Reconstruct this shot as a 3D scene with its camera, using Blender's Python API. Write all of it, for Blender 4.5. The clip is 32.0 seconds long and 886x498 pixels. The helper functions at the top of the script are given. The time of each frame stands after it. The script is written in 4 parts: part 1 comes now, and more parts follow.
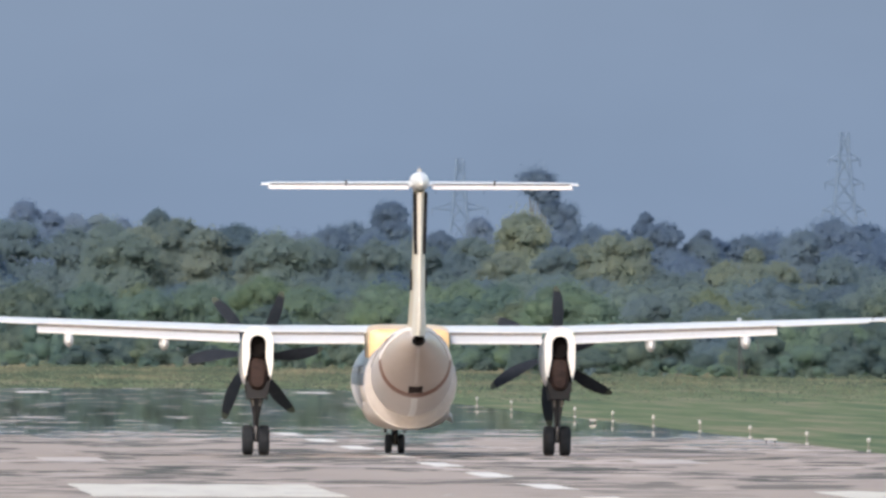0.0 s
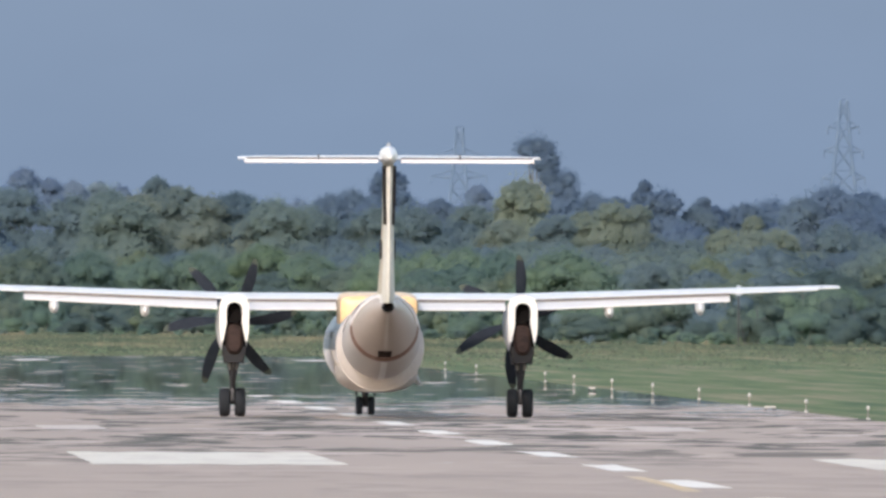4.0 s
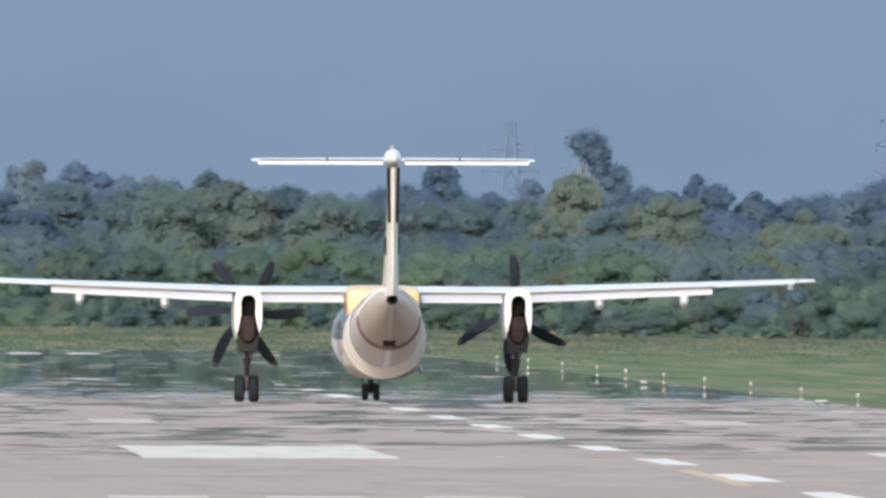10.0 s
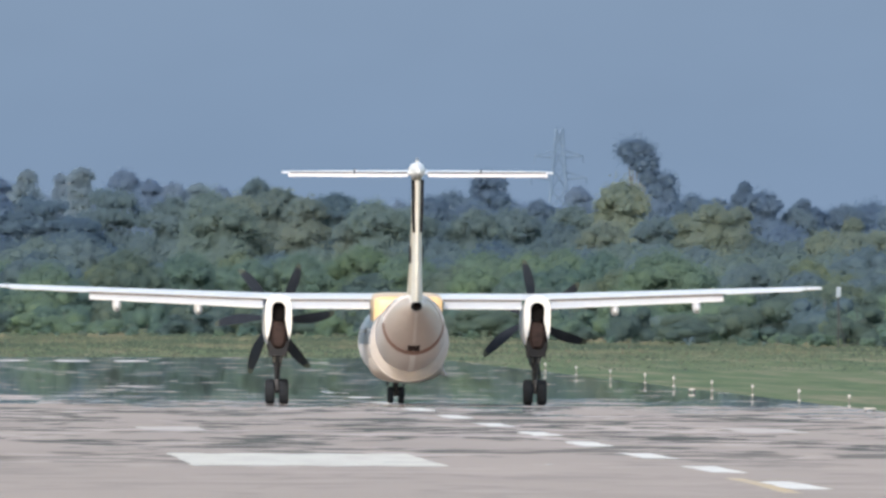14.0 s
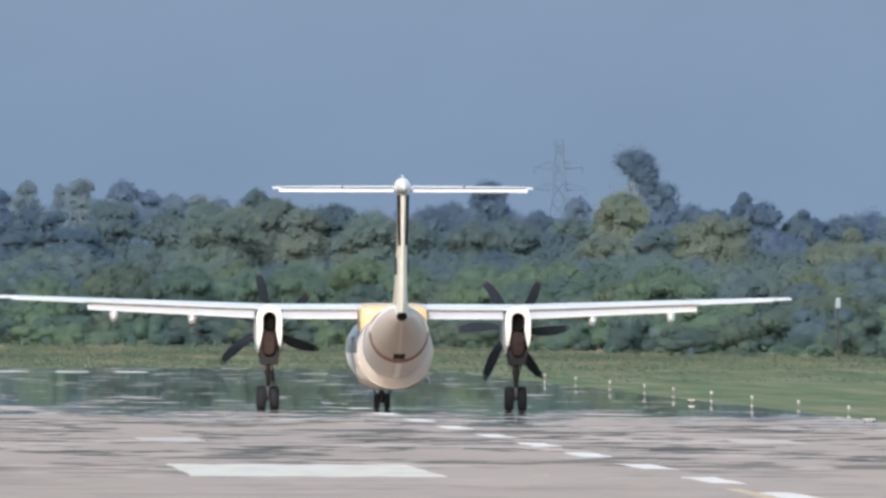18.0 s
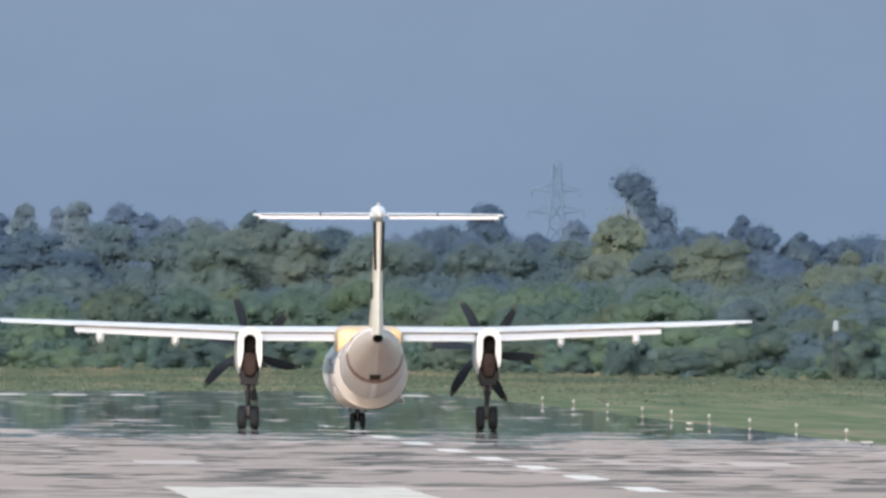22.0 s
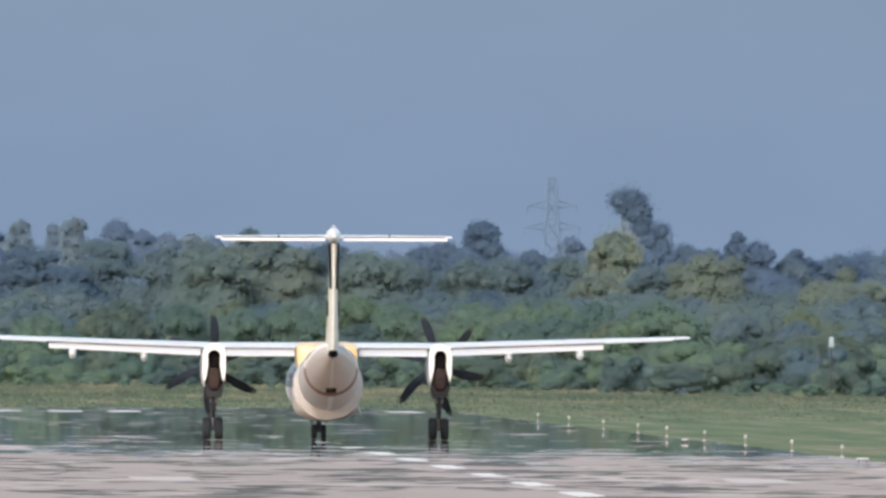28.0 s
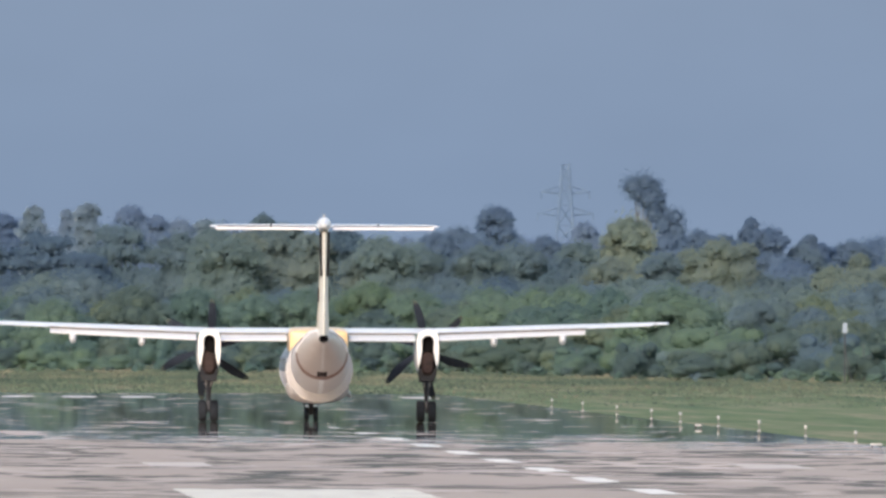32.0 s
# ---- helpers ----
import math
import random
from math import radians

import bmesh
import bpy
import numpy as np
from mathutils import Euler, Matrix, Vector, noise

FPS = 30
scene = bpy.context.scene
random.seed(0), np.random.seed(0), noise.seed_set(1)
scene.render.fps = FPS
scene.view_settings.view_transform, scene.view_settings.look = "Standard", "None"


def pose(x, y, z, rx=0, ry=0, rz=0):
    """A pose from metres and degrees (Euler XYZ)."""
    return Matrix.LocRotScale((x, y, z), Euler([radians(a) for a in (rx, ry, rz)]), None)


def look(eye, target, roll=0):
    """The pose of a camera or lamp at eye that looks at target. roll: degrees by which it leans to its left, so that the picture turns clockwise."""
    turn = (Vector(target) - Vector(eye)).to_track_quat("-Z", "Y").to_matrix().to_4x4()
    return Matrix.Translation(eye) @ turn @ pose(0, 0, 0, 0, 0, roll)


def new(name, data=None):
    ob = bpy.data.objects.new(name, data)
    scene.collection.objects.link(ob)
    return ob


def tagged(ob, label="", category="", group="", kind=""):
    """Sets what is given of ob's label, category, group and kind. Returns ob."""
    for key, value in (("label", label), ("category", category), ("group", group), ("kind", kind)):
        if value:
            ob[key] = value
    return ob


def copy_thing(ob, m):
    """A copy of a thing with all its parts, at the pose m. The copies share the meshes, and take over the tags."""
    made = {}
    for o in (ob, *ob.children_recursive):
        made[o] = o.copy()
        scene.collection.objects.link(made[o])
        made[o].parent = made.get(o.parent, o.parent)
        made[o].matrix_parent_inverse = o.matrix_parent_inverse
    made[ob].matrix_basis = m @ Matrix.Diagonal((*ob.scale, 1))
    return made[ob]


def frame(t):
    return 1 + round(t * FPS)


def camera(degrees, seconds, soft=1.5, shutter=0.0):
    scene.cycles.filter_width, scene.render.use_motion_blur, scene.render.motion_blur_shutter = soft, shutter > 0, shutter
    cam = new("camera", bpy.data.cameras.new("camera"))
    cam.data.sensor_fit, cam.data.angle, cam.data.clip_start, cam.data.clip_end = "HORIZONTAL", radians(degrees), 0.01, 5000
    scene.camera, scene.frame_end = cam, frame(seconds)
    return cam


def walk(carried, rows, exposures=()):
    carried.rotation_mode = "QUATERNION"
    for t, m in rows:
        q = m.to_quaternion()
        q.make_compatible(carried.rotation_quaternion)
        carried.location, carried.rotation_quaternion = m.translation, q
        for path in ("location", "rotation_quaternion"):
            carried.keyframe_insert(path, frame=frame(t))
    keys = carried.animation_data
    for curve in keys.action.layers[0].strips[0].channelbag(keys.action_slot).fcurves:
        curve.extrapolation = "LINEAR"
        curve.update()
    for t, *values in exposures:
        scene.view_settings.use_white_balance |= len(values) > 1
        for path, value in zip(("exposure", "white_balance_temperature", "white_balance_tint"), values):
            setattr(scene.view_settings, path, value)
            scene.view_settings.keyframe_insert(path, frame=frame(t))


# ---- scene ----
# pan to the right of the runway's axis and tilt, in degrees
PATH = [
    (0, 1.4867, 0.1414), (0.5, 1.4858, 0.1397), (1, 1.4875, 0.1336), (1.5, 1.4875, 0.1239), (2, 1.4841, 0.1150),
    (2.5, 1.4858, 0.1046), (3, 1.4903, 0.0932), (3.5, 1.4884, 0.0818), (5.5, 1.4899, 0.0713), (6, 1.4928, 0.0694),
    (6.5, 1.4928, 0.0683), (7, 1.4828, 0.0672), (7.5, 1.4660, 0.0660), (8, 1.4513, 0.0649), (8.5, 1.4355, 0.0625),
    (9, 1.4182, 0.0633), (9.5, 1.4011, 0.0619), (10, 1.3833, 0.0633), (10.5, 1.3689, 0.0589), (11, 1.3630, 0.0578),
    (11.5, 1.2813, 0.0613), (12, 1.2849, 0.0607), (12.5, 1.2885, 0.0598), (13, 1.2841, 0.0660), (13.5, 1.2853, 0.0730),
    (14, 1.2858, 0.0783), (14.5, 1.2864, 0.0875), (16.5, 1.2847, 0.1092), (17, 1.2847, 0.1075), (17.5, 1.2865, 0.1028),
    (18, 1.2868, 0.1003), (18.5, 1.2905, 0.0941), (19, 1.2905, 0.0894), (19.5, 1.2928, 0.0843), (20, 1.2928, 0.0875),
    (20.5, 1.2911, 0.0969), (21, 1.2894, 0.1139), (21.5, 1.2911, 0.1297), (22, 1.2911, 0.1467), (22.5, 1.2929, 0.1619),
    (23, 1.2941, 0.1753), (23.5, 1.2920, 0.1836), (24, 1.2964, 0.1887), (24.5, 1.2988, 0.1887), (25, 1.2988, 0.1923),
    (25.5, 1.2994, 0.1946), (27.5, 1.2999, 0.1853), (28, 1.2999, 0.1800), (28.5, 1.3011, 0.1759), (29, 1.3022, 0.1701),
    (29.5, 1.3022, 0.1672), (30, 1.3034, 0.1636), (30.5, 1.3041, 0.1631), (31, 1.2956, 0.1597), (31.5, 1.2864, 0.1561),
    (32, 1.2724, 0.1508),
]
EYE = Vector((-20.0, 0.0, 4.0))


def aim(pan, tilt):
    a, b = radians(pan), radians(tilt)
    return EYE + 1000 * Vector((math.sin(a) * math.cos(b), math.cos(a) * math.cos(b), math.sin(b)))


cam = camera(1.7966, 32.0, soft=2.9)
walk(cam, [(t, look(EYE, aim(pan, tilt), 0.2)) for t, pan, tilt in PATH],
     [(0, 0.87, 6780, 14), (3, 0.87, 6780, 15), (6, 0.87, 6540, 10), (20, 0.87, 6540, 10), (23, 0.87, 6640, 12), (28, 0.87, 6640, 12), (31, 0.87, 6740, 14), (32, 0.87, 6740, 14)])

# ---- light ----
SUN_HIGH, SUN_WAY = 28.0, 199.0
world = bpy.data.worlds.new("world")
scene.world = world
world.use_nodes = True
wn = world.node_tree.nodes
sky = wn.new("ShaderNodeTexSky")
sky.sky_type = "NISHITA"
sky.sun_disc = False
sky.sun_elevation, sky.sun_rotation = radians(SUN_HIGH), radians(SUN_WAY)
sky.dust_density, sky.air_density = 2.0, 1.2
wn["Background"].inputs["Strength"].default_value = 0.15
world.node_tree.links.new(sky.outputs[0], wn["Background"].inputs["Color"])

sun = new("sun", bpy.data.lights.new("sun", "SUN"))
sun.data.energy, sun.data.angle, sun.data.color = 1.6, radians(8.0), (1.0, 0.945, 0.885)
a, b = radians(SUN_WAY), radians(SUN_HIGH)
sun.matrix_world = look((math.sin(a) * math.cos(b) * 300, math.cos(a) * math.cos(b) * 300 + 900, math.sin(b) * 300), (0, 900, 0))


# ---- materials ----
def material(name, rough=0.5, metal=0.0, colour=(0.5, 0.5, 0.5)):
    m = bpy.data.materials.new(name)
    m.use_nodes = True
    p = m.node_tree.nodes["Principled BSDF"]
    p.inputs["Base Color"].default_value = (*colour, 1)
    p.inputs["Roughness"].default_value = rough
    p.inputs["Metallic"].default_value = metal
    return m, m.node_tree.nodes, m.node_tree.links, p


def noise_at(n, l, scale, stretch=(1, 1, 1), detail=4.0, rough=0.6, coord="Object"):
    co, mp, nz = n.new("ShaderNodeTexCoord"), n.new("ShaderNodeMapping"), n.new("ShaderNodeTexNoise")
    mp.inputs["Scale"].default_value = stretch
    nz.inputs["Scale"].default_value, nz.inputs["Detail"].default_value, nz.inputs["Roughness"].default_value = scale, detail, rough
    l.new(co.outputs[coord], mp.inputs[0])
    l.new(mp.outputs[0], nz.inputs["Vector"])
    return nz.outputs["Fac"]


def ramp(n, l, fac, stops):
    r = n.new("ShaderNodeValToRGB")
    while len(r.color_ramp.elements) < len(stops):
        r.color_ramp.elements.new(0.5)
    for e, (at, c) in zip(r.color_ramp.elements, stops):
        e.position = at
        e.color = (*c, 1) if len(c) == 3 else c
    l.new(fac, r.inputs[0])
    return r.outputs[0]


def mixed(n, l, fac, a, b, how="MIX"):
    m = n.new("ShaderNodeMix")
    m.data_type, m.blend_type = "RGBA", how
    for sock, v in ((m.inputs[0], fac), (m.inputs[6], a), (m.inputs[7], b)):
        if hasattr(v, "links"):
            l.new(v, sock)
        elif isinstance(v, (int, float)):
            sock.default_value = v
        else:
            sock.default_value = (*v, 1)
    return m.outputs[2]


def paint(name, colour, rough=0.35, dirt=(0.35, 0.3, 0.25), amount=0.25, scale=0.9, metal=0.0, gloss=0.5):
    """A worn paint: a base colour with streaks of grime at two sizes."""
    m, n, l, p = material(name, rough, metal)
    p.inputs["Specular IOR Level"].default_value = gloss
    big = noise_at(n, l, scale, (1, 0.35, 2.2), 5)
    fine = noise_at(n, l, scale * 9, (1, 0.5, 1), 4)
    mask = ramp(n, l, big, [(0.45, (0, 0, 0)), (0.8, (amount,) * 3)])
    c = mixed(n, l, mask, colour, dirt)
    shade = ramp(n, l, fine, [(0.3, (0.88,) * 3), (0.7, (1,) * 3)])
    l.new(mixed(n, l, 1.0, c, shade, "MULTIPLY"), p.inputs["Base Color"])
    r = ramp(n, l, fine, [(0.2, (rough * 0.8,) * 3), (0.8, (min(1, rough * 1.4),) * 3)])
    l.new(r, p.inputs["Roughness"])
    return m


def leafage(name, dark, mid, light, high=None):
    """Foliage whose clumps differ one by one, and tree by tree; thin leaves let some light through."""
    m, n, l, p = material(name, 0.85)
    g, o = n.new("ShaderNodeNewGeometry"), n.new("ShaderNodeObjectInfo")
    c = ramp(n, l, g.outputs["Random Per Island"], [(0.0, dark), (0.5, mid), (1.0, light)])
    patch = noise_at(n, l, 0.3, (1, 1, 1), 3)
    c = mixed(n, l, ramp(n, l, patch, [(0.45, (0, 0, 0)), (0.68, (0.6,) * 3)]), c, high or light)
    tint = ramp(n, l, o.outputs["Random"], [(0.0, (0.8, 0.86, 0.94)), (0.5, (1, 1, 1)), (1.0, (1.14, 1.1, 0.93))])
    c = mixed(n, l, 1.0, c, tint, "MULTIPLY")
    l.new(c, p.inputs["Base Color"])
    p.inputs["Specular IOR Level"].default_value = 0.1
    thin, mix = n.new("ShaderNodeBsdfTranslucent"), n.new("ShaderNodeMixShader")
    l.new(c, thin.inputs["Color"])
    mix.inputs[0].default_value = 0.58
    l.new(p.outputs[0], mix.inputs[1])
    l.new(thin.outputs[0], mix.inputs[2])
    l.new(mix.outputs[0], n["Material Output"].inputs["Surface"])
    return m


WHITE = paint("white_paint", (0.68, 0.675, 0.665), 0.32, amount=0.12)
HULL_WHITE = paint("hull_white", (0.86, 0.81, 0.78), 0.6, amount=0.1, gloss=0.03)
CREAM = paint("cream_paint", (0.57, 0.53, 0.51), 0.5, amount=0.25, gloss=0.2)
TAN = paint("tan_paint", (0.45, 0.39, 0.355), 0.4, (0.3, 0.22, 0.18), 0.35)
YELLOW = paint("yellow_paint", (0.7, 0.475, 0.25), 0.35, amount=0.2)
COPPER = paint("copper_stripe", (0.19, 0.095, 0.07), 0.4)
BLACK_PAINT = paint("black_paint", (0.012, 0.012, 0.014), 0.6, amount=0.02, gloss=0.15)
STRAW = paint("straw_paint", (0.6, 0.535, 0.42), 0.4, amount=0.2)
IVORY = paint("ivory_paint", (0.7, 0.685, 0.64), 0.4, amount=0.2)
TIP = paint("blade_tip_paint", (0.07, 0.086, 0.07), 0.6, (0.04, 0.04, 0.035), 0.3, gloss=0.2)
GRIME = paint("oily_grime", (0.022, 0.023, 0.027), 0.7, (0.045, 0.038, 0.034), 0.5, 4, gloss=0.2)
SLATE = paint("slate_blue_paint", (0.13, 0.16, 0.195), 0.35, amount=0.2)
BLADE = paint("blade_black", (0.016, 0.021, 0.03), 0.75, (0.045, 0.052, 0.066), 0.4, 3, gloss=0.25)
# soot of the exhausts, and the shade painted into the nacelle's cavity
SOOT_SHADE = paint("soot_shade", (0.008, 0.0075, 0.008), 0.9, (0.02, 0.016, 0.015), 0.4, 2, gloss=0.05)
SCORCHED = paint("scorched_metal", (0.04, 0.027, 0.025), 0.8, (0.012, 0.01, 0.011), 0.9, 3.0, gloss=0.1)
STEEL = paint("gear_steel", (0.06, 0.063, 0.075), 0.45, (0.035, 0.036, 0.04), 0.5, 3, 0.5)
RUBBER = paint("tyre_rubber", (0.015, 0.018, 0.024), 0.85, (0.04, 0.043, 0.05), 0.5, 4, gloss=0.2)
RIM = paint("wheel_rim", (0.4, 0.4, 0.4), 0.4, (0.1, 0.09, 0.08), 0.4, 4, 0.5)
LAMP_WHITE = paint("lamp_white", (0.37, 0.37, 0.36), 0.4)
SLOT_SHADE = paint("slot_shade", (0.11, 0.105, 0.105), 0.6, amount=0.3)
STEM = paint("stem_grey", (0.15, 0.155, 0.14), 0.6)
# steel tinted towards the sky's blue to paint in the haze
PYLON = paint("haze_blue_steel", (0.114, 0.171, 0.262), 0.8, amount=0.0, gloss=0.1)
# trunk colour greyed so that it carries the haze too
BARK = paint("bark", (0.13, 0.145, 0.15), 0.9, (0.07, 0.08, 0.085), 0.5, 2)

# leaf colours are paled and blued with distance: the haze is painted in
LEAF_NEAR = leafage("leaf_green", (0.128, 0.199, 0.195), (0.140, 0.217, 0.197), (0.152, 0.233, 0.195), (0.166, 0.250, 0.184))
LEAF_MID = leafage("leaf_haze_blue_green", (0.136, 0.202, 0.254), (0.147, 0.215, 0.256), (0.157, 0.225, 0.252), (0.165, 0.232, 0.240))
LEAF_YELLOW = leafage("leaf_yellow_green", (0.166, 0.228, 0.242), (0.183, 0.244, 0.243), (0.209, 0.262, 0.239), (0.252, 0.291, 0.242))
LEAF_DARK = leafage("leaf_haze_dark", (0.107, 0.164, 0.232), (0.113, 0.175, 0.240), (0.120, 0.184, 0.237))
LEAF_HAZY = leafage("leaf_haze_slate", (0.134, 0.203, 0.308), (0.144, 0.215, 0.316), (0.150, 0.223, 0.314))
LEAF_OLIVE = leafage("leaf_olive", (0.132, 0.188, 0.178), (0.146, 0.202, 0.178), (0.162, 0.214, 0.174), (0.179, 0.224, 0.169))
# deeper green that puts the shade among the foliage into leaf colour
LEAF_SHADE = leafage("leaf_shade_green", (0.096, 0.146, 0.157), (0.105, 0.158, 0.161), (0.114, 0.169, 0.162))
LEAF_FAR = leafage("leaf_haze_grey_blue", (0.188, 0.266, 0.387), (0.196, 0.273, 0.391), (0.204, 0.283, 0.391))


def runway_surface():
    m, n, l, p = material("hot_asphalt", 0.8)
    patch = noise_at(n, l, 0.09, (1, 0.12, 1), 6, 0.65)
    grit = noise_at(n, l, 9, (1, 1, 1), 3)
    c = ramp(n, l, patch, [(0.3, (0.3, 0.246, 0.21)), (0.5, (0.336, 0.277, 0.238)), (0.72, (0.368, 0.304, 0.263))])
    co, sep = n.new("ShaderNodeTexCoord"), n.new("ShaderNodeSeparateXYZ")
    l.new(co.outputs["Object"], sep.inputs[0])
    # how much painted mirage shows, growing with distance
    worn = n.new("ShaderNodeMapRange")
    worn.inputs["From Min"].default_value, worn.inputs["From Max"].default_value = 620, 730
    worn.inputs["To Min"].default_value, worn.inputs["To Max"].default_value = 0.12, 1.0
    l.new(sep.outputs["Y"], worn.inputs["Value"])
    # long thin mirage streaks, dark and pale, painted in, broken here and there
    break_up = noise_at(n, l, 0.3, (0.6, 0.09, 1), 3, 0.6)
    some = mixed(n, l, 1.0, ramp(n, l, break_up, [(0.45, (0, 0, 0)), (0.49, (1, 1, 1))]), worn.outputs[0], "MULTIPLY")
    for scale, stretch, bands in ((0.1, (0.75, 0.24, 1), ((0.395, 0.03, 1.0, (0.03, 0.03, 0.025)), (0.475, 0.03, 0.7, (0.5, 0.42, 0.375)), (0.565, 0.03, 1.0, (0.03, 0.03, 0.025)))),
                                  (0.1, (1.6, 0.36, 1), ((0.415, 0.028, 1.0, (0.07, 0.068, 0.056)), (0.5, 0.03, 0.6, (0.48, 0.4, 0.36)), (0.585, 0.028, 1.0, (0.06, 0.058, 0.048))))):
        mirage_streak = noise_at(n, l, scale, stretch, 3, 0.5)
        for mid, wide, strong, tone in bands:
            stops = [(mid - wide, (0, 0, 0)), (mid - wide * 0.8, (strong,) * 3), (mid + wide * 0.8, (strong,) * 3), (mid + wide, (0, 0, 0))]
            c = mixed(n, l, mixed(n, l, 1.0, ramp(n, l, mirage_streak, stops), some, "MULTIPLY"), c, tone)
    c = mixed(n, l, 0.5, c, ramp(n, l, grit, [(0.3, (0.85,) * 3), (0.7, (1.08,) * 3)]), "MULTIPLY")
    l.new(c, p.inputs["Base Color"])
    # far end smoothed to imitate a mirage: the hot surface mirrors the woods
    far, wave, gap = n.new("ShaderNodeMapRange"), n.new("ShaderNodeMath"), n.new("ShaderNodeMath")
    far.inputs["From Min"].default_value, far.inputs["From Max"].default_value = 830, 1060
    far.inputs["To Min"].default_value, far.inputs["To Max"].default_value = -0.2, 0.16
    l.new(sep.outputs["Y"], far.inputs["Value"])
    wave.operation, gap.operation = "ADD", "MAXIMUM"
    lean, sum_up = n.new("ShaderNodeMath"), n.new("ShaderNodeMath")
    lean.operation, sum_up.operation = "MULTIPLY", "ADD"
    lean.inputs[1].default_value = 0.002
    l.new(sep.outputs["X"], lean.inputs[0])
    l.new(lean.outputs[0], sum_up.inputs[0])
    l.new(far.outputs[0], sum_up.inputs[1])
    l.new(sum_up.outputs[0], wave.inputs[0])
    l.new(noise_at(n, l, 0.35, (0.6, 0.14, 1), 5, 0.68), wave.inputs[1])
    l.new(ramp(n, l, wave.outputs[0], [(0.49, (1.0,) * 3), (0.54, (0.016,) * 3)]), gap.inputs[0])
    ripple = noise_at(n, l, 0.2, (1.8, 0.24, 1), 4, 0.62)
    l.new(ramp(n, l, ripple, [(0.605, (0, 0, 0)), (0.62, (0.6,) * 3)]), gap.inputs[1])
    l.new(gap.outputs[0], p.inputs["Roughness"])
    return m


def grass_surface():
    m, n, l, p = material("dry_grass", 0.95)
    patch = noise_at(n, l, 0.12, (3.0, 0.1, 1), 6, 0.65)
    clump = noise_at(n, l, 0.5, (2.4, 0.06, 1), 5, 0.7)
    c = ramp(n, l, patch, [(0.36, (0.096, 0.144, 0.094)), (0.48, (0.137, 0.177, 0.104)), (0.56, (0.177, 0.197, 0.131)), (0.64, (0.230, 0.225, 0.155))])
    c = mixed(n, l, 0.55, c, ramp(n, l, clump, [(0.35, (0.84,) * 3), (0.65, (1.12,) * 3)]), "MULTIPLY")
    l.new(c, p.inputs["Base Color"])
    p.inputs["Specular IOR Level"].default_value = 0.0
    return m


def worn_marking(name, colour, wear, mirage_gain=0.12):
    """Road paint, rubbed thin in places, smoothed far off for the asphalt's mirage."""
    m, n, l, p = material(name, 0.8)
    rub = noise_at(n, l, 0.8, (1, 0.15, 1), 6, 0.7)
    l.new(mixed(n, l, ramp(n, l, rub, [(0.45, (0, 0, 0)), (0.75, (wear,) * 3)]), colour, (0.4, 0.345, 0.32)), p.inputs["Base Color"])
    co, sep, far, add = n.new("ShaderNodeTexCoord"), n.new("ShaderNodeSeparateXYZ"), n.new("ShaderNodeMapRange"), n.new("ShaderNodeMath")
    l.new(co.outputs["Object"], sep.inputs[0])
    far.inputs["From Min"].default_value, far.inputs["From Max"].default_value = 850, 1150
    far.inputs["To Min"].default_value, far.inputs["To Max"].default_value = -0.2, mirage_gain
    l.new(sep.outputs["Y"], far.inputs["Value"])
    add.operation = "ADD"
    l.new(far.outputs[0], add.inputs[0])
    l.new(noise_at(n, l, 0.7, (0.6, 0.14, 1), 4, 0.65), add.inputs[1])
    l.new(ramp(n, l, add.outputs[0], [(0.47, (0.8,) * 3), (0.53, (0.02,) * 3)]), p.inputs["Roughness"])
    return m


def tuft_blades():
    """Grass blades in patches: dull green, straw and bare brown."""
    m, n, l, p = material("grass_blades", 0.95)
    patch = noise_at(n, l, 0.1, (1.3, 0.06, 1), 4, 0.55)
    bare = noise_at(n, l, 0.1, (2.2, 0.09, 1), 3, 0.6)
    c = ramp(n, l, patch, [(0.36, (0.047, 0.068, 0.057)), (0.46, (0.062, 0.084, 0.065)), (0.55, (0.082, 0.096, 0.073)), (0.63, (0.125, 0.126, 0.096))])
    c = mixed(n, l, ramp(n, l, bare, [(0.63, (0, 0, 0)), (0.68, (0.7,) * 3)]), c, (0.127, 0.106, 0.094))
    g = n.new("ShaderNodeNewGeometry")
    c = mixed(n, l, 1.0, c, ramp(n, l, g.outputs["Random Per Island"], [(0.0, (0.92, 0.93, 0.95)), (1.0, (1.08, 1.07, 1.04))]), "MULTIPLY")
    l.new(c, p.inputs["Base Color"])
    p.inputs["Specular IOR Level"].default_value = 0.0
    return m


TUFT = tuft_blades()
# white dulled to grey-blue, the haze put into its colour
HAZY_WHITE = paint("haze_tinted_white", (0.26, 0.31, 0.37), 0.7, amount=0.1, gloss=0.1)
HOT_ASPHALT, DRY_GRASS = runway_surface(), grass_surface()
MARK_WHITE = worn_marking("white_marking", (0.6, 0.575, 0.5), 0.8)
MARK_DASH = worn_marking("dash_paint", (0.7, 0.68, 0.63), 0.45)
MARK_FAINT = worn_marking("faint_marking", (0.48, 0.43, 0.39), 0.95)
MARK_END = worn_marking("threshold_paint", (0.6, 0.58, 0.55), 0.95, -0.2)
MARK_YELLOW = worn_marking("yellow_marking", (0.52, 0.4, 0.24), 0.75)


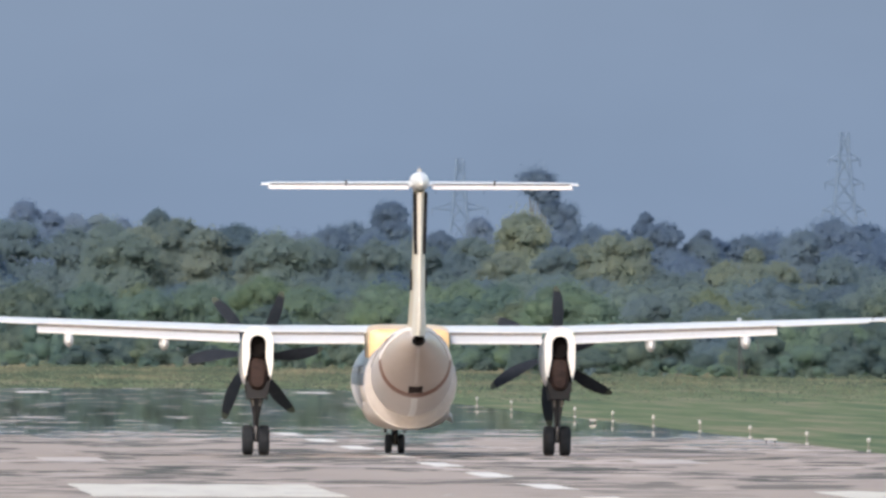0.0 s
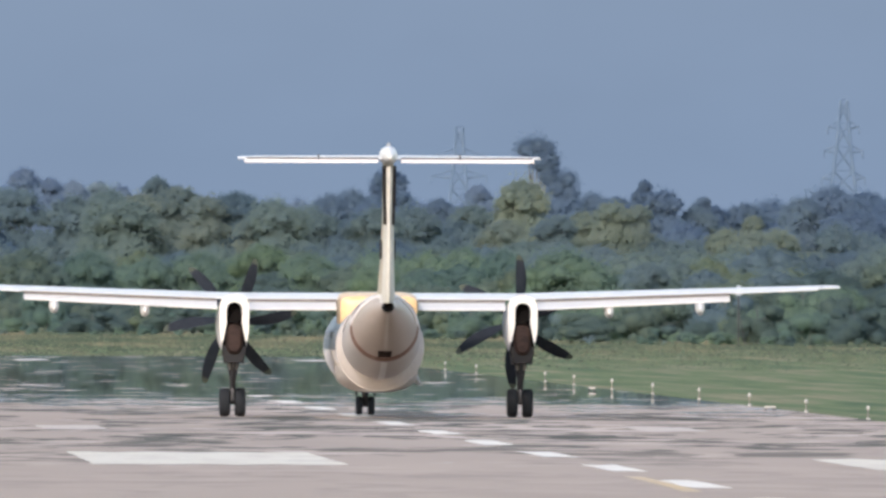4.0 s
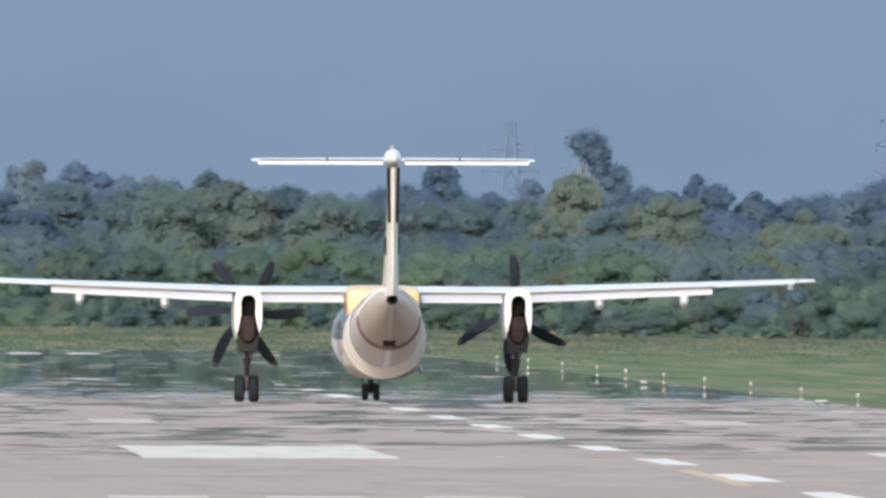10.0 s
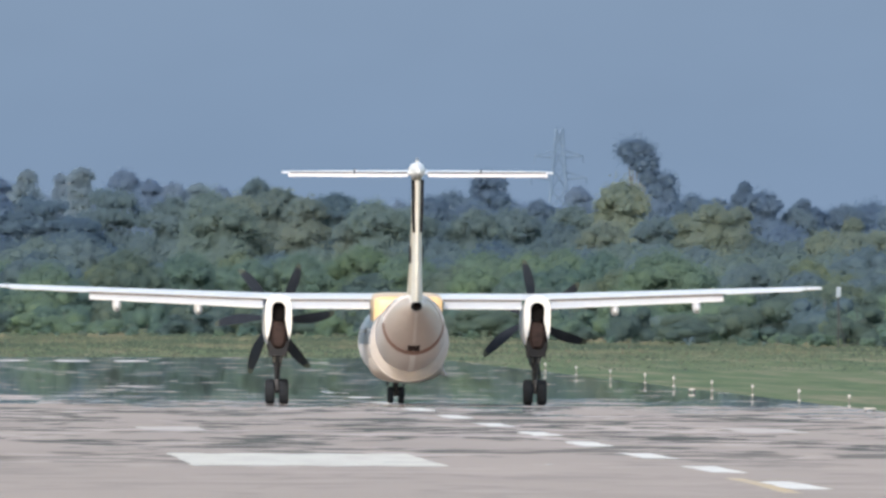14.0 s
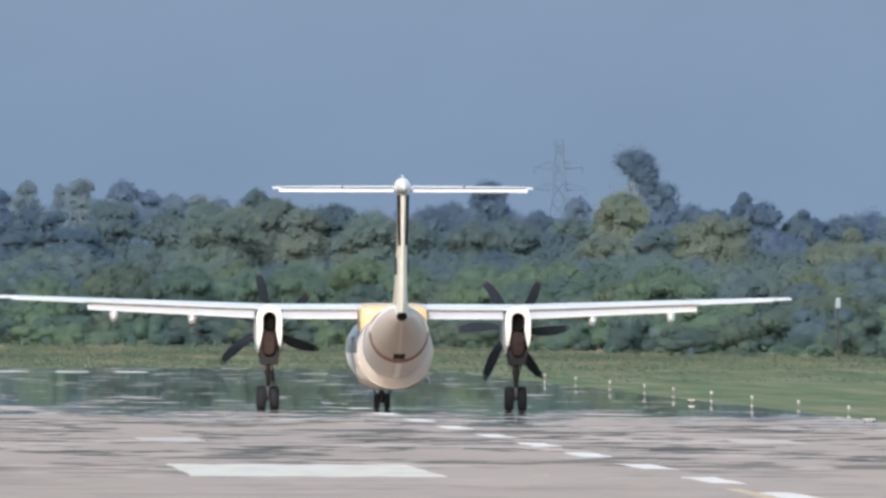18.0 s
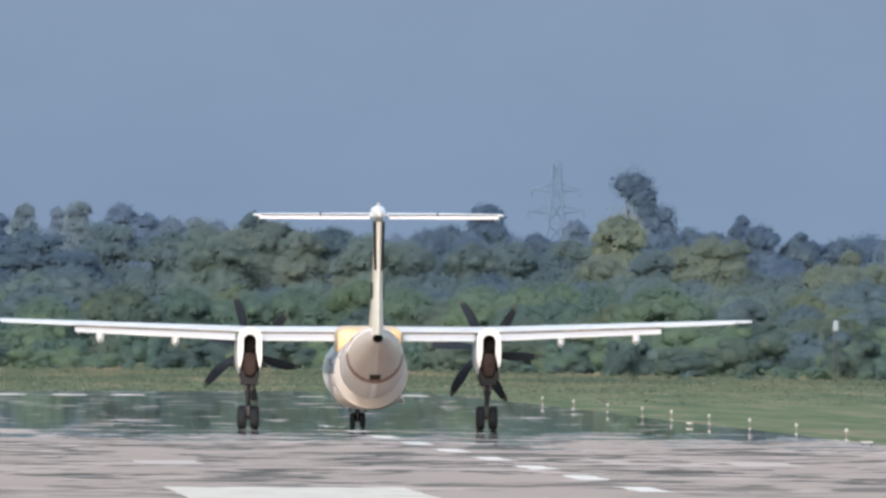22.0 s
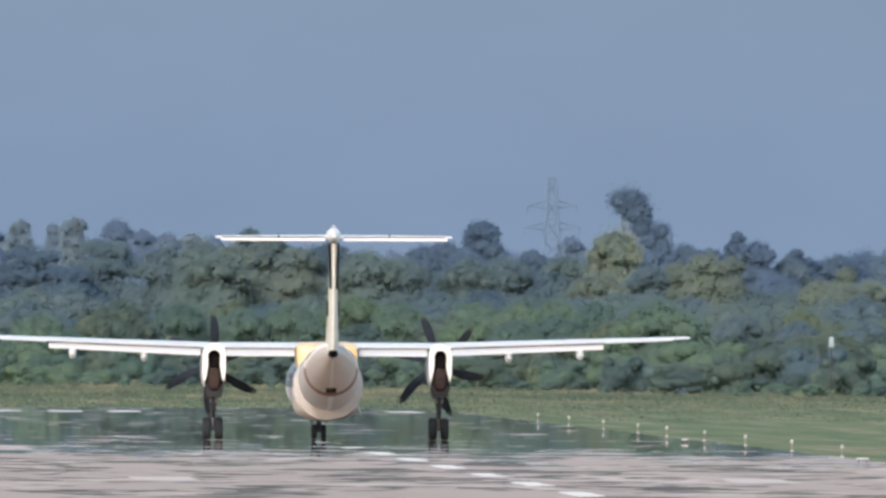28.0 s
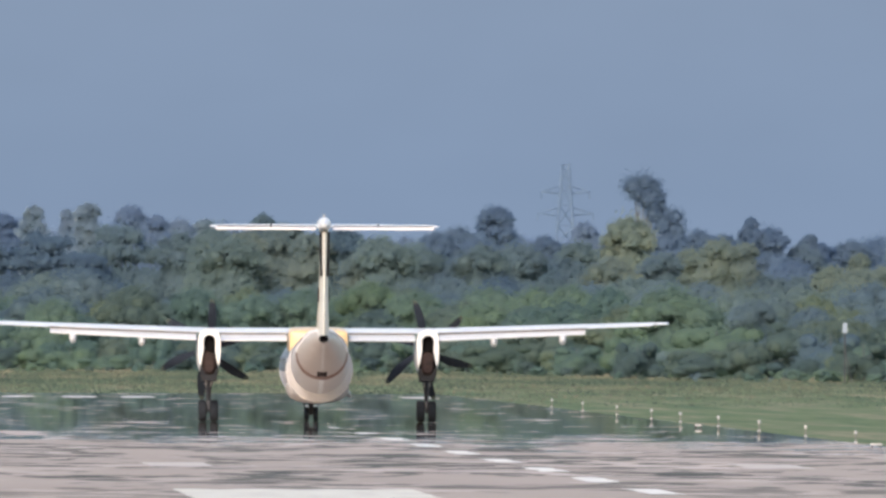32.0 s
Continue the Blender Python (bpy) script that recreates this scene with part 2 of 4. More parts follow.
def backdrop_glow():
    m, n, l, p = material("storm_sky", 1.0, 0.0, (0, 0, 0))
    co, sep, span = n.new("ShaderNodeTexCoord"), n.new("ShaderNodeSeparateXYZ"), n.new("ShaderNodeMapRange")
    l.new(co.outputs["Object"], sep.inputs[0])
    span.inputs["From Min"].default_value, span.inputs["From Max"].default_value = 0, 90
    l.new(sep.outputs["Z"], span.inputs["Value"])
    base = ramp(n, l, span.outputs[0], [(0.0, (0.225, 0.32, 0.475)), (0.3, (0.215, 0.31, 0.455)), (1.0, (0.25, 0.34, 0.475))])
    cloud = noise_at(n, l, 0.012, (0.6, 1, 1.3), 4)
    c = mixed(n, l, 1.0, base, ramp(n, l, cloud, [(0.3, (0.95,) * 3), (0.7, (1.05,) * 3)]), "MULTIPLY")
    l.new(c, p.inputs["Emission Color"])
    p.inputs["Emission Strength"].default_value = 0.546
    p.inputs["Specular IOR Level"].default_value = 0.0
    return m


# ---- mesh helpers ----
def part(name, bm, mat, parent=None, label="", smooth=True):
    """Link a bmesh as one mesh object under a thing or a part."""
    bmesh.ops.recalc_face_normals(bm, faces=bm.faces)
    me = bpy.data.meshes.new(name)
    bm.to_mesh(me)
    bm.free()
    me.materials.append(mat)
    if smooth:
        for poly in me.polygons:
            poly.use_smooth = True
        me.set_sharp_from_angle(angle=radians(38))
    ob = new(name, me)
    ob.parent = parent
    if label:
        ob["label"] = label
    return ob


def loft(rings, caps=True, bm=None):
    bm = bm or bmesh.new()
    vs = [[bm.verts.new(v) for v in r] for r in rings]
    k = len(rings[0])
    for p, q in zip(vs, vs[1:]):
        for i in range(k):
            bm.faces.new((p[i], p[(i + 1) % k], q[(i + 1) % k], q[i]))
    if caps:
        bm.faces.new(vs[0])
        bm.faces.new(vs[-1])
    return bm


def oval(y, x, z, rx, rz, n=32, power=2.0):
    out = []
    for i in range(n):
        a = 2 * math.pi * i / n
        c, s = math.cos(a), math.sin(a)
        out.append((x + rx * math.copysign(abs(c) ** (2 / power), c), y, z + rz * math.copysign(abs(s) ** (2 / power), s)))
    return out


def rod(a, b, ra, rb=None, n=10, bm=None):
    a, b = Vector(a), Vector(b)
    rb = ra if rb is None else rb
    q = (b - a).to_track_quat("Z", "Y")
    ring = lambda c, r: [c + q @ Vector((r * math.cos(2 * math.pi * i / n), r * math.sin(2 * math.pi * i / n), 0)) for i in range(n)]
    return loft([ring(a, ra), ring(b, rb)], True, bm)


def block(x0, x1, y0, y1, z0, z1, bevel=0.0, bm=None):
    bm = bm or bmesh.new()
    made = bmesh.ops.create_cube(bm, size=1)["verts"]
    for v in made:
        v.co = ((x0 + x1) / 2 + v.co.x * (x1 - x0), (y0 + y1) / 2 + v.co.y * (y1 - y0), (z0 + z1) / 2 + v.co.z * (z1 - z0))
    if bevel:
        edges = list({e for v in made for e in v.link_edges})
        bmesh.ops.bevel(bm, geom=edges, offset=bevel, segments=2, affect="EDGES", profile=0.5)
    return bm


def sheet(name, x0, x1, y0, y1, z, mat, nx=1, ny=1):
    bm = bmesh.new()
    grid = [[bm.verts.new((x0 + (x1 - x0) * i / nx, y0 + (y1 - y0) * j / ny, z)) for i in range(nx + 1)] for j in range(ny + 1)]
    for j in range(ny):
        for i in range(nx):
            bm.faces.new((grid[j][i], grid[j][i + 1], grid[j + 1][i + 1], grid[j + 1][i]))
    return part(name, bm, mat, smooth=False)


# ---- ground, runway, sky ----
ground = tagged(sheet("ground", -2400, 2400, -600, 4960, -0.06, DRY_GRASS, 8, 16), "sunburnt green airfield grass", "grass", kind="structure")
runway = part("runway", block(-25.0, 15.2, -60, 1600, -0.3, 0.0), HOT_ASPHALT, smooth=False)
tagged(runway, "pale worn asphalt runway shimmering with heat", "runway", kind="structure")

back = bmesh.new()
rim = []
for k in range(25):
    a = radians(-15 + 30 * k / 24)
    rim.append([back.verts.new((4930 * math.sin(a), 4930 * math.cos(a), z)) for z in (-2.0, 420.0)])
for p, q in zip(rim, rim[1:]):
    back.faces.new((p[0], q[0], q[1], p[1]))
backdrop = tagged(part("backdrop", back, backdrop_glow(), smooth=False), "slate-blue rain-cloud sky in the distance", "sky", kind="structure")


def marking(name, x0, x1, y0, y1, mat=None, label="worn white runway marking", rough=1.2):
    """A painted bar with uneven edges, waved in shape to imitate heat shimmer."""
    bm = bmesh.new()
    ny, nx = max(2, int((y1 - y0) / 4)), max(2, int((x1 - x0) / 0.5))
    rng = random.Random(int(x0 * 31 + y0))
    ph = rng.uniform(0, 6)
    ends = [[rough * (math.sin(1.9 * i + ph + e) * 0.6 + rng.uniform(-0.5, 0.5)) for i in range(nx + 1)] for e in (0, 2)]
    grid = []
    for k in range(ny + 1):
        a, b = x0 + rng.uniform(-0.06, 0.06), x1 + rng.uniform(-0.06, 0.06)
        u = k / ny
        grid.append([bm.verts.new((a + (b - a) * i / nx, y0 + (y1 - y0) * u + ends[0][i] * (1 - u) ** 2 + ends[1][i] * u ** 2, 0.006)) for i in range(nx + 1)])
    for p, q in zip(grid, grid[1:]):
        for i in range(nx):
            bm.faces.new((p[i], p[i + 1], q[i + 1], q[i]))
    ob = part(name, bm, mat or MARK_WHITE, runway, smooth=False)
    ob["label"] = label
    return ob


for k in range(20):
    y = 169 + 50.0 * k
    marking("centreline_dash", -0.38, 0.38, y - 6, y + 16, MARK_DASH, label="white centreline dash")
for side in (-1, 1):
    x0, x1 = sorted((side * 5.65, side * 11.4))
    marking("aiming_point", x0, x1, 632 if side < 0 else 620, 678 if side < 0 else 658, label="broad white aiming-point bar", rough=2.6)
    for at in (500, 784):
        for u in (6.0, 8.9, 11.8) if at < 600 else ((8.9,) if side < 0 else (6.0,)):
            x0, x1 = sorted((side * u, side * (u + 1.8)))
            marking("touchdown_bar", x0, x1, at, at + 22, MARK_FAINT, label="white touchdown-zone bar")
    for u in (1.8, 5.0, 8.2, 11.4) if side < 0 else (11.4,):
        x0, x1 = sorted((side * u, side * (u + 1.8)))
        marking("threshold_bar", x0, x1, 1500, 1530, MARK_END, label="white threshold bar at the far end", rough=9)

curve = bmesh.new()
pair = []
for k in range(21):
    u = k / 20
    y = 552 + 44 * u
    x = -0.5 - 0.25 * (1 - u) ** 2
    pair.append([curve.verts.new((x - 0.18, y, 0.006)), curve.verts.new((x + 0.18, y, 0.006))])
for p, q in zip(pair, pair[1:]):
    curve.faces.new((p[0], p[1], q[1], q[0]))
part("lead_off_line", curve, MARK_YELLOW, runway, "short worn yellow line beside the centreline", smooth=False)


# ---- the airliner: its ground point between the main wheels is the origin, its nose points along +y ----
plane = tagged(new("turboprop_airliner"), "white high-wing twin-turboprop airliner with yellow wing root and T-tail", "aircraft")


def smooth_rows(rows, steps):
    """Rows of numbers, eased from one to the next."""
    out = []
    for i in range(len(rows) - 1):
        p0, p1, p2, p3 = (np.array(rows[max(0, min(len(rows) - 1, i + d))], float) for d in (-1, 0, 1, 2))
        for s in range(steps):
            u = s / steps
            out.append(0.5 * (2 * p1 + (p2 - p0) * u + (2 * p0 - 5 * p1 + 4 * p2 - p3) * u * u + (3 * p1 - p0 - 3 * p2 + p3) * u ** 3))
    out.append(np.array(rows[-1], float))
    return out


FRONT = [(15.9, 1.72, 0.04, 0.04), (15.3, 1.78, 0.48, 0.42), (14.2, 1.98, 0.95, 0.88), (12.8, 2.12, 1.27, 1.24),
         (11.4, 2.15, 1.345, 1.345), (-4.6, 2.15, 1.345, 1.345)]
REAR = [(-4.85, 2.34, 1.165, 1.17), (-6.2, 2.4, 1.165, 1.17), (-7.8, 2.51, 1.15, 1.15), (-9.0, 2.65, 1.1, 1.08), (-10.0, 2.79, 1.0, 0.98)]
CONE = [(-10.0, 2.79, 1.0, 0.98), (-11.4, 3.0, 0.8, 0.77), (-12.8, 3.25, 0.5, 0.5), (-13.6, 3.35, 0.28, 0.28), (-14.2, 3.4, 0.17, 0.17)]
hull = part("fuselage", loft([oval(y, 0, z, rx, rz, 40) for y, z, rx, rz in smooth_rows(FRONT, 4)]), HULL_WHITE, plane, "white pressure hull")
part("hull_shoulder", loft([oval(-4.58, 0, 2.15, 1.345, 1.345, 40), oval(-4.72, 0, 2.22, 1.31, 1.3, 40), oval(-4.9, 0, 2.35, 1.16, 1.165, 40)], False), CREAM, plane, "cream shoulder where the rear hull begins")
rear_hull = part("rear_fuselage", loft([oval(y, 0, z, rx, rz, 40) for y, z, rx, rz in smooth_rows(REAR, 4)], False), CREAM, plane, "cream rear hull sweeping up to the tail")
cone = part("tail_cone", loft([oval(y, 0, z, rx, rz, 40) for y, z, rx, rz in smooth_rows(CONE, 5)]), TAN, plane, "tan tail cone")
for side in (-1, 1):
    sweep = []
    for y, z, rx, rz in smooth_rows(CONE, 5)[:-4]:
        u = (-10.0 - y) / 4.2
        a0 = 76 * u ** 1.2
        a1 = a0 + math.degrees(0.27 / rx)
        sweep.append([(side * (rx + g) * math.cos(radians(a)), y, z + (rz + g) * math.sin(radians(a))) for a, g in ((a0, 0.03), ((a0 + a1) / 2, 0.05), (a1, 0.03), (a1, -0.02), (a0, -0.02))])
    part("tail_sweep", loft(sweep), HULL_WHITE, cone, "white sweep up to the fin's root")
part("tail_stripe", loft([oval(y, 0, z + 0.0, rx, rz, 40) for y, z, rx, rz in
     ((-9.7, 2.74, 1.02, 0.99), (-9.74, 2.745, 1.05, 1.03), (-10.06, 2.795, 1.01, 0.99), (-10.12, 2.81, 0.975, 0.95))], False), COPPER, cone, "copper-coloured stripe round the tail")
part("exhaust_outlet", loft([oval(-14.0, 0, 3.37, 0.2, 0.17, 16), oval(-14.35, 0, 3.39, 0.165, 0.16, 16), oval(-14.55, 0, 3.4, 0.125, 0.14, 16), oval(-14.55, 0, 3.4, 0.1, 0.115, 16), oval(-14.3, 0, 3.4, 0.1, 0.11, 16)]), SOOT_SHADE, cone, "sooty auxiliary exhaust outlet")
# crown of the rear hull, painted whiter for the sunlight on it
rings = []
for y, z, rx, rz in smooth_rows(REAR, 4):
    arc = [radians(28 + 124 * k / 12) for k in range(13)]
    rings.append([((rx + 0.012) * math.cos(a), y, z + (rz + 0.012) * math.sin(a)) for a in arc] + [((rx - 0.03) * math.cos(a), y, z + (rz - 0.03) * math.sin(a)) for a in arc[::-1]])
part("hull_crown", loft(rings), WHITE, rear_hull, "rear hull's crown painted white for the sunlight on it")
# raised pale ridge down the tail cone
part("cone_ridge", loft([[(-0.05, y, z - rz * 0.2), (0.05, y, z - rz * 0.2), (0.05, y, z - rz - 0.02), (-0.05, y, z - rz - 0.02)] for y, z, rx, rz in smooth_rows(CONE, 5)[4:-2]]), CREAM, cone, "pale ridge along the tail cone")
# pale keel strip and rear access hatch
part("keel_strip", loft([[(-0.09, y, z - rz - 0.012), (0.09, y, z - rz - 0.012), (0.09, y, z - rz + 0.05), (-0.09, y, z - rz + 0.05)] for y, z, rx, rz in smooth_rows(REAR, 3)]), WHITE, rear_hull, "pale keel strip")
part("access_hatch", loft([[(-0.2, y, z - rz - 0.012), (0.2, y, z - rz - 0.012), (0.2, y, z - rz + 0.04), (-0.2, y, z - rz + 0.04)] for y, z, rx, rz in smooth_rows(CONE, 5)[1:4]]), SCORCHED, cone, "dark hatch under the tail cone")
# ribbons painted as highlights along the upper hull, on either side of the fin
for side in (-1, 1):
    rows = smooth_rows(REAR + CONE[1:4], 4)
    rings = []
    for i, (y, z, rx, rz) in enumerate(rows):
        u = i / (len(rows) - 1)
        a0, a1 = radians(12 + 48 * u), radians(33 + 45 * u)
        rings.append([(side * (rx + g) * math.cos(a), y, z + (rz + g) * math.sin(a)) for a, g in ((a0, 0.03), (a1, 0.03), (a1, -0.02), (a0, -0.02))])
    part("hull_ribbon", loft(rings), WHITE, rear_hull, "white ribbon painted as a highlight along the upper hull")
    # cabin windows: a row of dark panes
    for k in range(18):
        y = 10.2 - 0.8 * k
        bm = loft([oval(0, 0, 0, 0.13, 0.18, 12, 3), oval(0.02, 0, 0, 0.12, 0.17, 12, 3)])
        bmesh.ops.transform(bm, matrix=Matrix.Translation((side * 1.318, y, 2.45)) @ Matrix.Rotation(radians(-90 * side), 4, "Z"), verts=bm.verts)
        part("cabin_window", bm, SLATE, hull, "dark cabin window")
# blue-grey band along the hull, above the belly
for side in (-1, 1):
    rings = []
    arc = [radians(-4 + 8 * k) for k in range(7)]
    for y in (13.0, 11.5, 8.0, 4.0, 0.0, -4.4):
        r = 1.345 * (1.0 if y < 12 else 0.95)
        rings.append([(side * (r + 0.012) * math.cos(a), y, 2.15 + (r + 0.012) * math.sin(a)) for a in arc] + [(side * (r - 0.03) * math.cos(a), y, 2.15 + (r - 0.03) * math.sin(a)) for a in arc[::-1]])
    part("livery_band", loft(rings), SLATE, hull, "slate-blue livery band along the hull")
part("belly_fairing", loft([oval(y, 0, z, rx, rz, 32, 2.4) for y, z, rx, rz in ((4.5, 1.5, 0.6, 0.4), (3.4, 1.42, 1.15, 0.62), (0, 1.4, 1.28, 0.66), (-2.6, 1.45, 1.1, 0.58), (-3.8, 1.55, 0.6, 0.4))]), CREAM, plane, "cream belly fairing")
part("drain_mast", loft([oval(3.2, 1.18, 1.28, 0.1, 0.2, 12), oval(2.6, 1.3, 1.14, 0.09, 0.14, 12), oval(2.2, 1.4, 1.0, 0.02, 0.04, 12)]), WHITE, plane, "small white scoop low on the hull")
# wing-root fairing
part("root_fairing", loft([oval(y, 0, z, rx, rz, 36, 7.0) for y, z, rx, rz in
     ((3.6, 3.2, 0.5, 0.3), (2.8, 3.27, 1.0, 0.5), (1.5, 3.28, 1.2, 0.55), (-1.6, 3.26, 1.2, 0.53), (-2.9, 3.2, 1.16, 0.5), (-3.0, 3.2, 1.0, 0.4))]), YELLOW, plane, "golden yellow wing-root fairing")


def wing_section(x, lead, chord, z, thick, drop, n=8):
    """A wing section at x: a rounded leading edge, the crest at a third, the trailing edge lower by drop."""
    top, low = [], []
    for i in range(n + 1):
        u = (1 - math.cos(math.pi * i / n)) / 2
        t = thick * 2.6 * (0.2969 * math.sqrt(u) - 0.126 * u - 0.3516 * u * u + 0.2843 * u ** 3 - 0.1015 * u ** 4) * 2
        mean = z - drop * u ** 1.5
        top.append((x, lead - chord * u, mean + t * 0.62 + 0.012 * u))
        low.append((x, lead - chord * u, mean - t * 0.38 - 0.012 * u))
    return top + low[:0:-1]


def wing_z(x):
    return 3.70 + max(0, abs(x) - 4.4) * 0.036


STATIONS = [(0.0, 2.1, 2.75, 0.34), (4.4, 2.1, 2.75, 0.34), (10.8, 1.62, 1.95, 0.22), (13.6, 1.36, 1.5, 0.15), (14.05, 1.2, 1.25, 0.1), (14.2, 0.9, 0.75, 0.04)]
for side in (-1, 1):
    wing = part("wing", loft([wing_section(side * x, lead, chord, wing_z(x), thick, 0.1 if x < 11 else 0.06) for x, lead, chord, thick in STATIONS]), WHITE, plane, "white wing panel")
    # flaps, lowered a notch behind the wing
    for x0, x1 in ((1.25, 3.92), (4.9, 10.8)):
        rings = []
        for x in (x0, (x0 + x1) / 2, x1):
            c = 0.85 if x < 5 else 0.85 - 0.3 * (x - 4.4) / 6.4
            y = -0.6 if x < 5 else -0.6 + 0.32 * (x - 4.4) / 6.4
            z = wing_z(x) - 0.215
            d = 0.19 * c / 0.85
            rings.append([(side * x, y, z + 0.03), (side * x, y - 0.25 * c, z + 0.0), (side * x, y - c, z - d), (side * x, y - c, z - d - 0.03), (side * x, y - 0.3 * c, z - 0.2 * c), (side * x, y + 0.03, z - 0.08)])
        slot = [[(side * x, y + 0.04, wing_z(x) - 0.095), (side * x, y - 0.06, wing_z(x) - 0.1), (side * x, y - 0.06, wing_z(x) - 0.24), (side * x, y + 0.04, wing_z(x) - 0.24)]
                for x, y in ((x0, -0.6), (x1, -0.6 if x1 < 5 else -0.28))]
        # a dark strip fills the gap, its colour being the slot's shade
        part("flap_slot", loft(slot), SLOT_SHADE, wing, "grey strip painted as the slot's shade before the flap")
        part("flap", loft(rings), WHITE, wing, "white flap lowered a notch")
    rings = []
    for x in (10.9, 13.5):
        y, z = (-0.32, wing_z(10.9) - 0.08) if x < 12 else (-0.12, wing_z(13.5) - 0.06)
        rings.append([(side * x, y, z + 0.03), (side * x, y - 0.4, z - 0.03), (side * x, y - 0.4, z - 0.05), (side * x, y, z - 0.05)])
    part("aileron", loft(rings), WHITE, wing)
    for x in (7.1, 9.88):
        z = wing_z(x) - 0.56
        part("flap_track_fairing", loft([oval(y, side * x, zz, rx, rz, 12) for y, zz, rx, rz in
             ((0.6, z + 0.3, 0.04, 0.05), (0.1, z + 0.18, 0.13, 0.18), (-0.7, z + 0.02, 0.15, 0.22), (-1.15, z - 0.02, 0.12, 0.17), (-1.4, z - 0.03, 0.03, 0.04))]), WHITE, wing, "white flap-track fairing")
    part("static_wick", rod((side * 13.6, -0.2, wing_z(13.6)), (side * 13.65, -0.55, wing_z(13.6)), 0.015, 0.008, 6), SOOT_SHADE, wing)

# nacelles, propellers, main landing gear
PROPS, WHEELS = [], []


def blade_mesh():
    rings = []
    for i in range(13):
        u = i / 12
        r = 0.22 + 1.83 * u
        chord = 0.1 if i == 12 else 0.18 + 0.27 * math.sin(math.pi * u ** 1.1)
        sweep = 0.05 - 0.27 * u ** 2.2
        twist = radians(58 - 34 * u)
        t = 0.05 * (1 - 0.75 * u)
        ring = []
        for cx, cz in ((-0.5, 0), (-0.3, 0.5), (0.1, 0.6), (0.5, 0), (0.1, -0.35), (-0.3, -0.3)):
            across, thick = cx * chord + sweep, cz * t
            ring.append((across * math.cos(twist) * 1.0 - thick * math.sin(twist), across * math.sin(twist) + thick * math.cos(twist), r))
        rings.append(ring)
    return rings


def wheel(parent, x, y, z, r, w):
    """One wheel of a landing gear, with its tyre and rim; its place is in its thing's space."""
    prof = [(-0.5, 0.55), (-0.5, 0.8), (-0.42, 0.93), (-0.25, 0.995), (0.25, 0.995), (0.42, 0.93), (0.5, 0.8), (0.5, 0.55)]
    hub = part("wheel", loft([[(px * w * 0.8, r * pr * math.cos(2 * math.pi * i / 20), r * pr * math.sin(2 * math.pi * i / 20)) for i in range(20)] for px, pr in ((-0.5, 0.3), (-0.45, 0.56), (0.45, 0.56), (0.5, 0.3))]), RIM, parent, "dull metal wheel rim")
    part("tyre", loft([[(px * w, r * pr * math.cos(2 * math.pi * i / 24), r * pr * math.sin(2 * math.pi * i / 24)) for i in range(24)] for px, pr in prof], False), RUBBER, hub, "black rubber tyre")
    for k in range(5):
        a = 2 * math.pi * k / 5
        part("wheel_nut", rod((-0.44 * w, r * 0.42 * math.cos(a), r * 0.42 * math.sin(a)), (0.44 * w, r * 0.42 * math.cos(a), r * 0.42 * math.sin(a)), 0.03, n=6), SOOT_SHADE, hub)
    hub.location = (x, y, z)
    WHEELS.append((hub, Vector((x, y, z)), r))
    return hub


